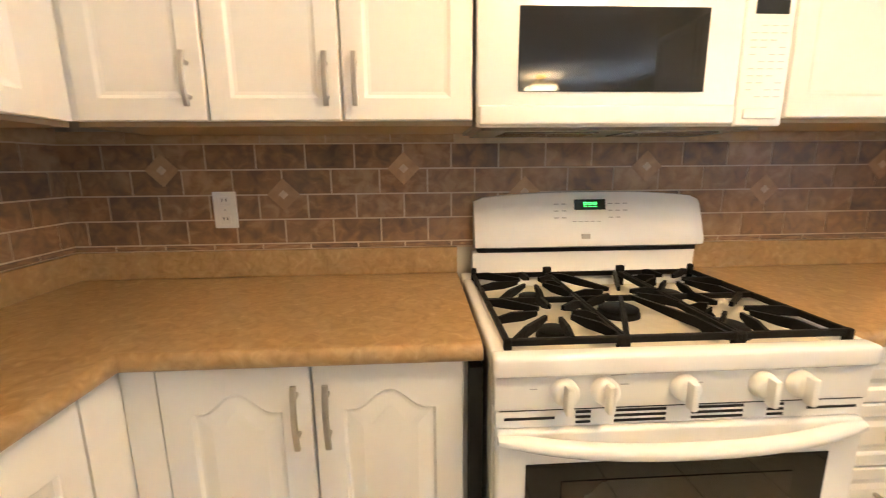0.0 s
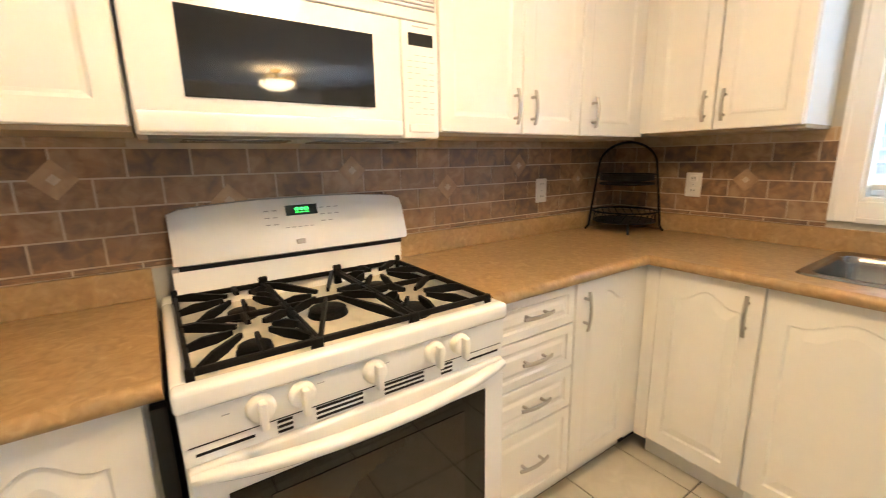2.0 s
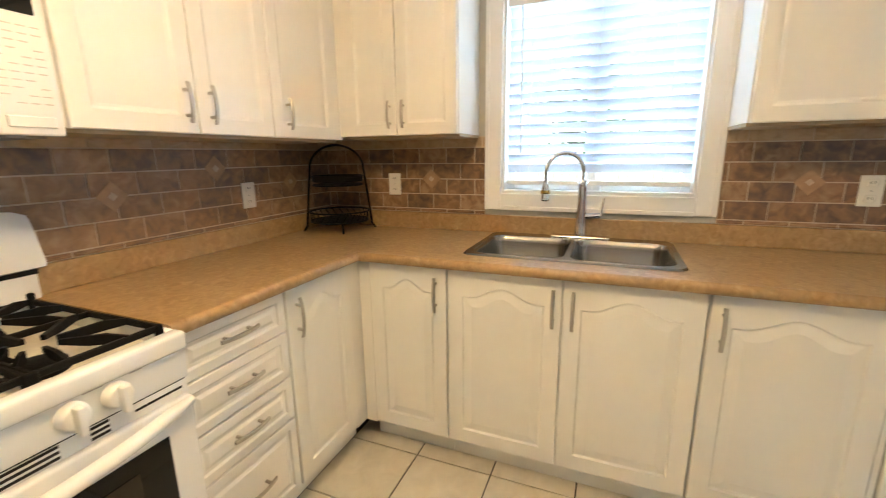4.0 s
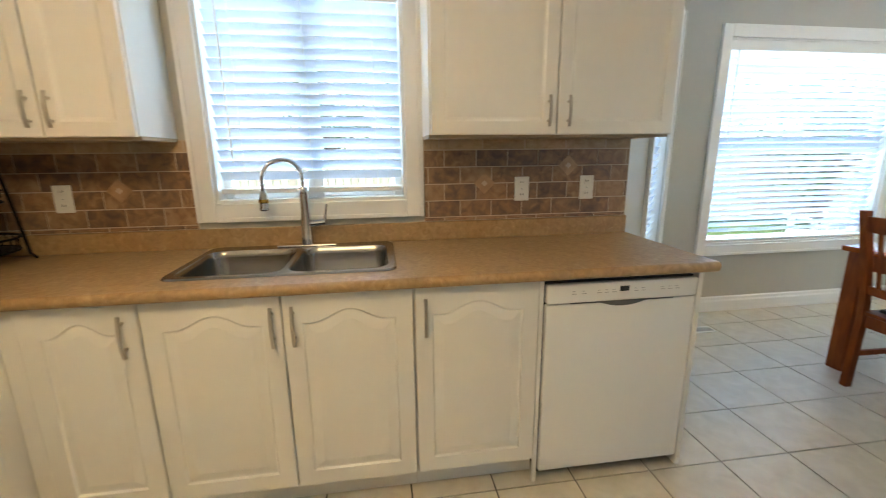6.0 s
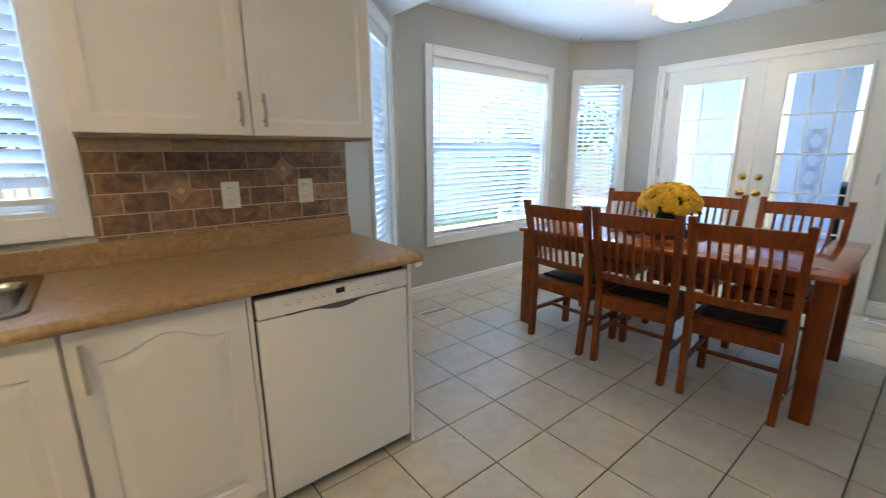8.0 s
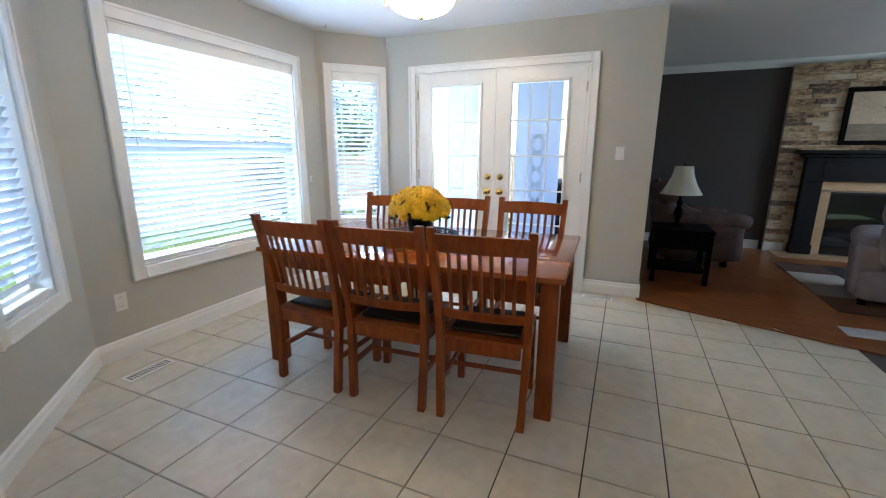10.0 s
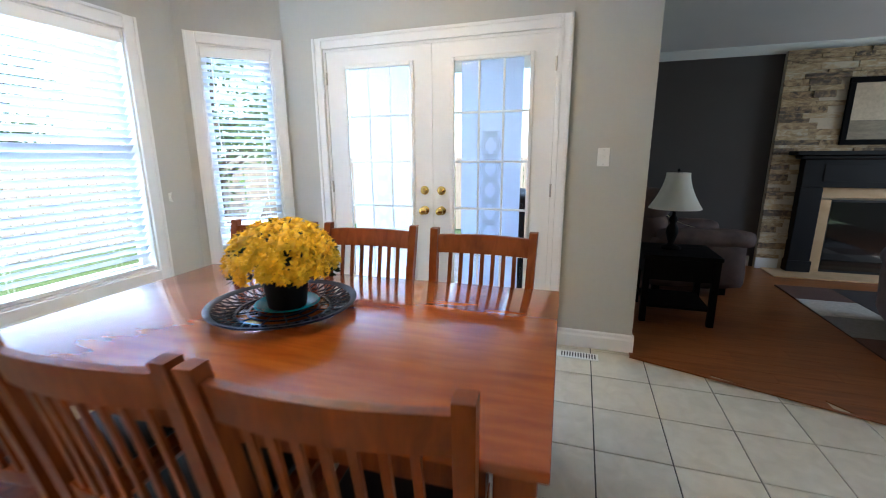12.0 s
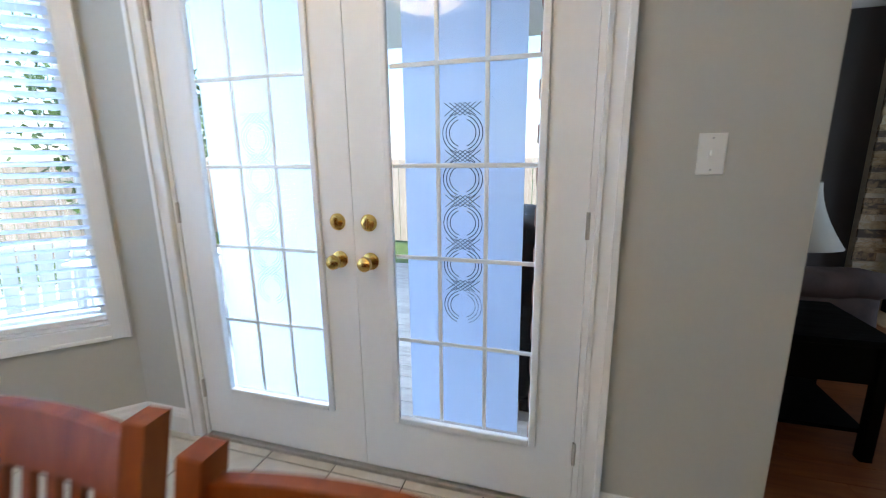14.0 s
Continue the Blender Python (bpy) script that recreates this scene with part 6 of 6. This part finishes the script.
def barbecue():
    t = thing("covered_barbecue", (2.02, -6.55, -0.13), 0, "black covered barbecue on the deck", "barbecue")
    part("cover", puff(-0.20, 0.22, -0.55, 0.55, 0.05, 1.12, 0.10, seed=4), M_POT, t, "black vinyl cover", smooth=1)
    for sx in (-0.15, 0.15):
        for sy in (-0.45, 0.45):
            part("foot", B(sx - 0.03, sx + 0.03, sy - 0.03, sy + 0.03, 0, 0.08), M_POT, t)
    return t


barbecue()


def garden_table():
    t = thing("garden_table", (4.9, -6.4, -0.13), 0, "white garden table on the deck", "garden table")
    wp = mat("white_resin", (0.75, 0.75, 0.75), 0.4)
    part("top", B(-0.45, 0.45, -0.45, 0.45, 0.68, 0.71, 0.01), wp, t)
    for sx in (1, -1):
        for sy in (1, -1):
            part("leg", rod(bmesh.new(), (sx * 0.42, sy * 0.42, 0), (sx * 0.36, sy * 0.36, 0.68), 0.025), wp, t)
    return t


garden_table()


def garden_chair(at, rz):
    """A low slatted resin chair; faces local -y."""
    t = thing("garden_chair", at, rz, "white slatted resin garden chair on the deck", "chair", "garden chairs")
    wp = mat("white_chair_resin", (0.78, 0.78, 0.78), 0.4)
    for k in range(5):
        part("seat_slat", B(-0.26, 0.26, -0.26 + 0.10 * k, -0.175 + 0.10 * k, 0.33 - 0.012 * k, 0.35 - 0.012 * k, 0.005), wp, t)
    for k in range(5):
        b = part("back_slat", B(-0.045, 0.045, -0.010, 0.010, 0.0, 0.62, 0.006), wp, t)
        b.matrix_basis = pose(-0.21 + 0.105 * k, 0.22, 0.29, -24)
    for sx in (1, -1):
        part("arm", B(sx * 0.31 - 0.05, sx * 0.31 + 0.05, -0.32, 0.34, 0.54, 0.562, 0.006), wp, t)
        part("front_leg", B(sx * 0.29 - 0.025, sx * 0.29 + 0.025, -0.28, -0.19, 0.0, 0.54, 0.005), wp, t)
        part("back_leg", B(sx * 0.29 - 0.025, sx * 0.29 + 0.025, 0.22, 0.31, 0.0, 0.54, 0.005), wp, t)
    return t


garden_chair((6.0, -6.15, -0.13), 70)
garden_chair((6.3, -7.1, -0.13), 110)


def fence(p, q, label):
    p, q = Vector((*p, 0)), Vector((*q, 0))
    L = (q - p).length
    a = math.degrees(math.atan2(q.y - p.y, q.x - p.x))
    t = thing("garden_fence", (p.x, p.y, -0.45), a, label, "fence")
    part("rail", B(0, L, 0, 0.05, 0.35, 0.44), M_FENCE, t)
    part("rail", B(0, L, 0, 0.05, 1.35, 1.44), M_FENCE, t)
    b0 = None
    n = int(L / 0.16)
    for k in range(n):
        if b0 is None:
            b0 = part("board", B(0, 0.145, -0.022, -0.001, 0.05, 1.75, 0.004, 1), M_FENCE, t)
        else:
            ob = new("board", b0.data)
            ob.parent = t
            ob.matrix_basis = pose(k * 0.16, 0, 0)
    return t


fence((10.5, 6.0), (10.5, -12.0), "weathered wooden garden fence")
fence((10.5, -12.0), (1.0, -12.0), "weathered wooden garden fence")


def tree(at, h, r, seed, n=2600):
    rnd = random.Random(seed)
    t = thing("garden_tree", at, 0, "leafy green garden tree behind the fence", "tree", "garden trees")
    bm = bmesh.new()
    sweep(bm, [(0, 0, 0), (0.05, 0.02, h * 0.2), (-0.04, 0.05, h * 0.45), (0.03, 0, h * 0.75)], [0.16, 0.13, 0.09, 0.03], 10)
    tips = []
    for k in range(9):
        a = rnd.uniform(0, 6.28)
        z0 = h * rnd.uniform(0.28, 0.6)
        e = Vector((r * rnd.uniform(0.5, 0.85) * math.cos(a), r * rnd.uniform(0.5, 0.85) * math.sin(a), z0 + h * rnd.uniform(0.08, 0.25)))
        sweep(bm, [(0, 0, z0), e * 0.5 + Vector((0, 0, z0 * 0.45)), e], [0.06, 0.04, 0.012], 7)
        tips.append(e)
    part("trunk", bm, M_BARK, t, "brown tapered trunk with limbs")
    bm = bmesh.new()
    cl = [Vector((rnd.gauss(0, r * 0.42), rnd.gauss(0, r * 0.42), h * 0.62 + rnd.gauss(0, h * 0.16))) for _ in range(26)] + tips
    for k in range(n):
        c = cl[k % len(cl)]
        p = c + Vector((rnd.gauss(0, 0.28), rnd.gauss(0, 0.28), rnd.gauss(0, 0.22)))
        d = Vector((rnd.gauss(0, 1), rnd.gauss(0, 1), rnd.gauss(-0.2, 0.7))).normalized()
        s = d.cross(Vector((rnd.random(), rnd.random(), rnd.random()))).normalized()
        L, w = rnd.uniform(0.09, 0.17), rnd.uniform(0.03, 0.06)
        bm.faces.new([bm.verts.new(q) for q in (p, p + d * L * 0.5 + s * w, p + d * L, p + d * L * 0.5 - s * w)])
    tagged(part("crown", bm, M_FOLIAGE, t, "loose crown of small green leaves"), kind="stuff")
    return t


for k, (x, y) in enumerate(((8.6, -9.2), (11.8, -3.2), (12.4, 1.0), (9.6, -13.2), (12.0, -7.0))):
    tree((x, y, -0.45), 4.2 + 0.7 * (k % 3), 1.5, 20 + k)

# ---- tiles and stones, piece by piece ----
def unit_mesh(name, material, bev):
    bm = B(0, 1, 0, 1, 0, 1)
    top = [f for f in bm.faces if f.calc_center_median().z > 0.99]
    r = bmesh.ops.inset_region(bm, faces=top, thickness=bev)
    for v in bm.verts:
        if v.co.z > 0.99 and not any(v in f.verts for f in top):
            v.co.z = 0.72
    bmesh.ops.recalc_face_normals(bm, faces=bm.faces)
    me = bpy.data.meshes.new(name)
    bm.to_mesh(me)
    bm.free()
    me.materials.append(material)
    return me


ME_TILE = unit_mesh("tile", M_TILE, 0.03)
ME_BORDER = unit_mesh("border_tile", M_BORDER, 0.04)
ME_FTILE = unit_mesh("floor_tile", M_FTILE, 0.012)


def splash(parent, origin, rz, length, start, skip=(), border=True, shift=0.0):
    """Four rows of running-bond tiles and a border row; local x runs along the wall, z up, face towards local -y."""
    base = pose(*origin, 0, 0, rz) @ pose(0, 0, 0, 90)
    tw, th, j = 0.156, 0.080, 0.005
    z0 = 1.004
    def put(me, a, b, lo, hi):
        a, b = max(a, 0.0), min(b, length)
        for s0, s1 in skip:
            if a >= s0 - 0.001 and b <= s1 + 0.001:
                return
            if a < s0 < b <= s1 + 0.001:
                b = s0
            if s0 - 0.001 <= a < s1 < b:
                a = s1
        if b - a < 0.012:
            return
        ob = new(me.name.split(".")[0], me)
        ob.parent = parent
        ob.matrix_basis = base @ pose(a + j / 2, lo + j / 2, 0) @ Matrix.Diagonal((b - a - j, hi - lo - j, 0.0035, 1))
    rows = [(z0, 1.024, 1)] + [(1.024 + k * th, 1.024 + (k + 1) * th, k) for k in range(4)]
    for lo, hi, k in rows:
        x = -tw + (tw / 2 if k % 2 else 0) + shift
        while x < length:
            put(ME_TILE, x, x + tw, lo, hi)
            x += tw
    if border:
        x = shift - tw
        while x < length:
            put(ME_BORDER, x, x + tw * 1.35, 1.344, 1.396)
            x += tw * 1.35


def inset(origin, rz, s, z):
    t = tagged(new("tile_inset"), "tan diamond accent tile in the splashback", "accent tile", "diamond accent tiles")
    t.matrix_basis = pose(*origin, 0, 0, rz) @ pose(s, -0.0034, z, 90) @ pose(0, 0, 0, 0, 0, 45)
    e = 0.037
    part("diamond", B(-e, e, -e, e, 0.0, 0.0018, 0.0006, 1), M_INSET, t)
    part("centre", B(-0.011, 0.011, -0.011, 0.011, 0.0018, 0.0034, 0.0008, 1), M_PEARL, t, "pale centre piece")


wn_, we_, ww_ = bpy.data.objects["wall_north"], bpy.data.objects["wall_east"], bpy.data.objects["wall_west"]
gn = tagged(link("splashback_north", B(XW, XE, YN - 0.0005, YN + 0.0078, 1.0, 1.384), M_GROUT), "slate-look tiled splashback in running bond", "splashback", kind="structure")
splash(gn, (XW, YN + 0.0005, 0), 0, XE - XW, 0, border=False, shift=0.05)
x = XW
while x < XE - 0.02:
    w = 0.205
    if not (0.985 < x + w / 2 < 1.70):
        ob = new("border_tile", ME_BORDER)
        ob.parent = gn
        ob.matrix_basis = pose(x + 0.002, YN - 0.0005, 1.346, 90) @ Matrix.Diagonal((min(w, XE - x) - 0.004, 0.036, 0.0045, 1))
    x += w
ge = tagged(link("splashback_east", B(XE - 0.0005, XE + 0.0078, 0.607, YN, 1.0, 1.398), M_GROUT), "slate-look tiled splashback beside the window", "splashback", kind="structure")
splash(ge, (XE + 0.0005, YN, 0), -90, YN - 0.607, 0, shift=0.05)
ge2 = tagged(link("splashback_east_end", B(XE - 0.0005, XE + 0.0078, -1.470, -0.420, 1.0, 1.398), M_GROUT), "slate-look tiled splashback above the dishwasher", "splashback", kind="structure")
splash(ge2, (XE + 0.0005, -0.420, 0), -90, 1.050, 0, shift=0.02)
gw = tagged(link("splashback_west", B(XW - 0.0078, XW + 0.0005, 0.2, YN, 1.0, 1.384), M_GROUT), "slate-look tiled splashback on the side wall", "splashback", kind="structure")
splash(gw, (XW - 0.0005, 0.2, 0), 90, YN - 0.2, 0, shift=0.07)
for x, hi in ((0.065, 1), (0.436, 0), (0.825, 1), (1.225, 0), (1.637, 1), (2.060, 0), (2.474, 1), (2.915, 0)):
    inset((0, YN, 0), 0, x, 1.264 if hi else 1.184)
for y in (0.907,):
    inset((XE, YN, 0), -90, YN - y, 1.184)
for y, hi in ((-0.716, 0), (-1.143, 1)):
    inset((XE, YN, 0), -90, YN - y, 1.264 if hi else 1.184)

# floor tiles
TX, TY, P, PN, PS = 2.954, -1.976, 0.334, 0.338, 0.358
rnd = random.Random(2)
lines = [TY + PN * k for k in range(10, 0, -1)] + [TY - PS * k for k in range(0, 11)]
for i in range(-5, 11):
    for y1, y0 in zip(lines, lines[1:]):
        x0 = TX - P * (i + 1)
        x1 = x0 + P
        if x0 > 4.25 or x1 < -0.3 or y0 > 1.05 or y1 < -5.3:
            continue
        if x0 > 2.72 and y0 > -1.40 or y0 > 1.02 or x1 < 0.40 and y0 > -1.1:
            continue
        if x0 > 3.0 and x0 - 3.25 + (y0 + 1.48) > 0.35 or x0 - 3.70 - (y1 + 5.25) > 0.45:
            continue
        if y1 < -5.17 - (x1 - 1.035) * 0.339 - 0.01 and x1 < 1.0:
            continue
        ob = new("floor_tile", ME_FTILE)
        ob.parent = floor
        ob.matrix_basis = pose(x0 + 0.0035, y0 + 0.0035, -0.006 + rnd.uniform(-0.0003, 0.0003)) @ Matrix.Diagonal((P - 0.007, y1 - y0 - 0.007, 0.006, 1))

# wood planks of the living room
y = -8.18
row = 0
while y < -4.6:
    x = -2.6 + (row * 0.37) % 0.9
    edge = lambda yy: 1.5 if yy < -5.42 else 1.030 - max(0.0, (yy + 5.17)) / 0.339
    while x < 1.5:
        xa, xb = min(x + 1.199, edge(y)), min(x + 1.199, edge(y + 0.129))
        if xa - x > 0.03:
            top = y + 0.129 if xb > x + 0.004 else y + 0.001 + 0.128 * (xa - x) / (xa - xb)
            part("plank", prism(bmesh.new(), [(x + 0.001, y + 0.001), (xa, y + 0.001), (max(xb, x + 0.002), top), (x + 0.001, top)], -0.012, 0.006, "z"), M_WOODFLOOR, wood_floor)
        x += 1.2
    y += 0.13
    row += 1

# ledge stones
rnd = random.Random(8)
ME_STONES = []
for v in range(6):
    bm = B(0, 1, 0, 1, 0, 1)
    bmesh.ops.subdivide_edges(bm, edges=bm.edges, cuts=2, use_grid_fill=True)
    for q in bm.verts:
        n = noise.noise(q.co * 3.1 + Vector((v * 7.3, 0, 0)))
        if q.co.y > 0.9:
            q.co.y += 0.35 * n
        q.co.x += 0.015 * noise.noise(q.co * 5 + Vector((0, v, 3)))
        q.co.z += 0.10 * noise.noise(q.co * 4 + Vector((0, v, 9))) * (1 if 0.01 < q.co.z < 0.99 else 0.5)
    me = bpy.data.meshes.new("stone")
    bm.to_mesh(me)
    bm.free()
    me.materials.append(M_STONE)
    ME_STONES.append(me)
z = 0.135
while z < 2.43:
    h = rnd.choice((0.035, 0.045, 0.055, 0.07))
    h = min(h, 2.44 - z)
    x = STONE_X0
    while x > -2.2:
        w = rnd.uniform(0.12, 0.42)
        if not (z < 1.25 and x - w < -1.0) and not (1.5 < z < 2.08 and x - w < -1.28):
            ob = new("stone", ME_STONES[rnd.randrange(6)])
            ob.parent = chimney
            ob.matrix_basis = pose(x - w + 0.001, STONE_Y - 0.013, z + 0.001) @ Matrix.Diagonal((w - 0.003, rnd.uniform(0.012, 0.034), h - 0.003, 1))
        x -= w
    z += h
tagged(link("baseboard_stone", B(-0.86, STONE_X0, STONE_Y - 0.012, STONE_Y + 0.016, 0.006, 0.134, 0.004), M_TRIM), "white baseboard below the stone", "baseboard", kind="structure")
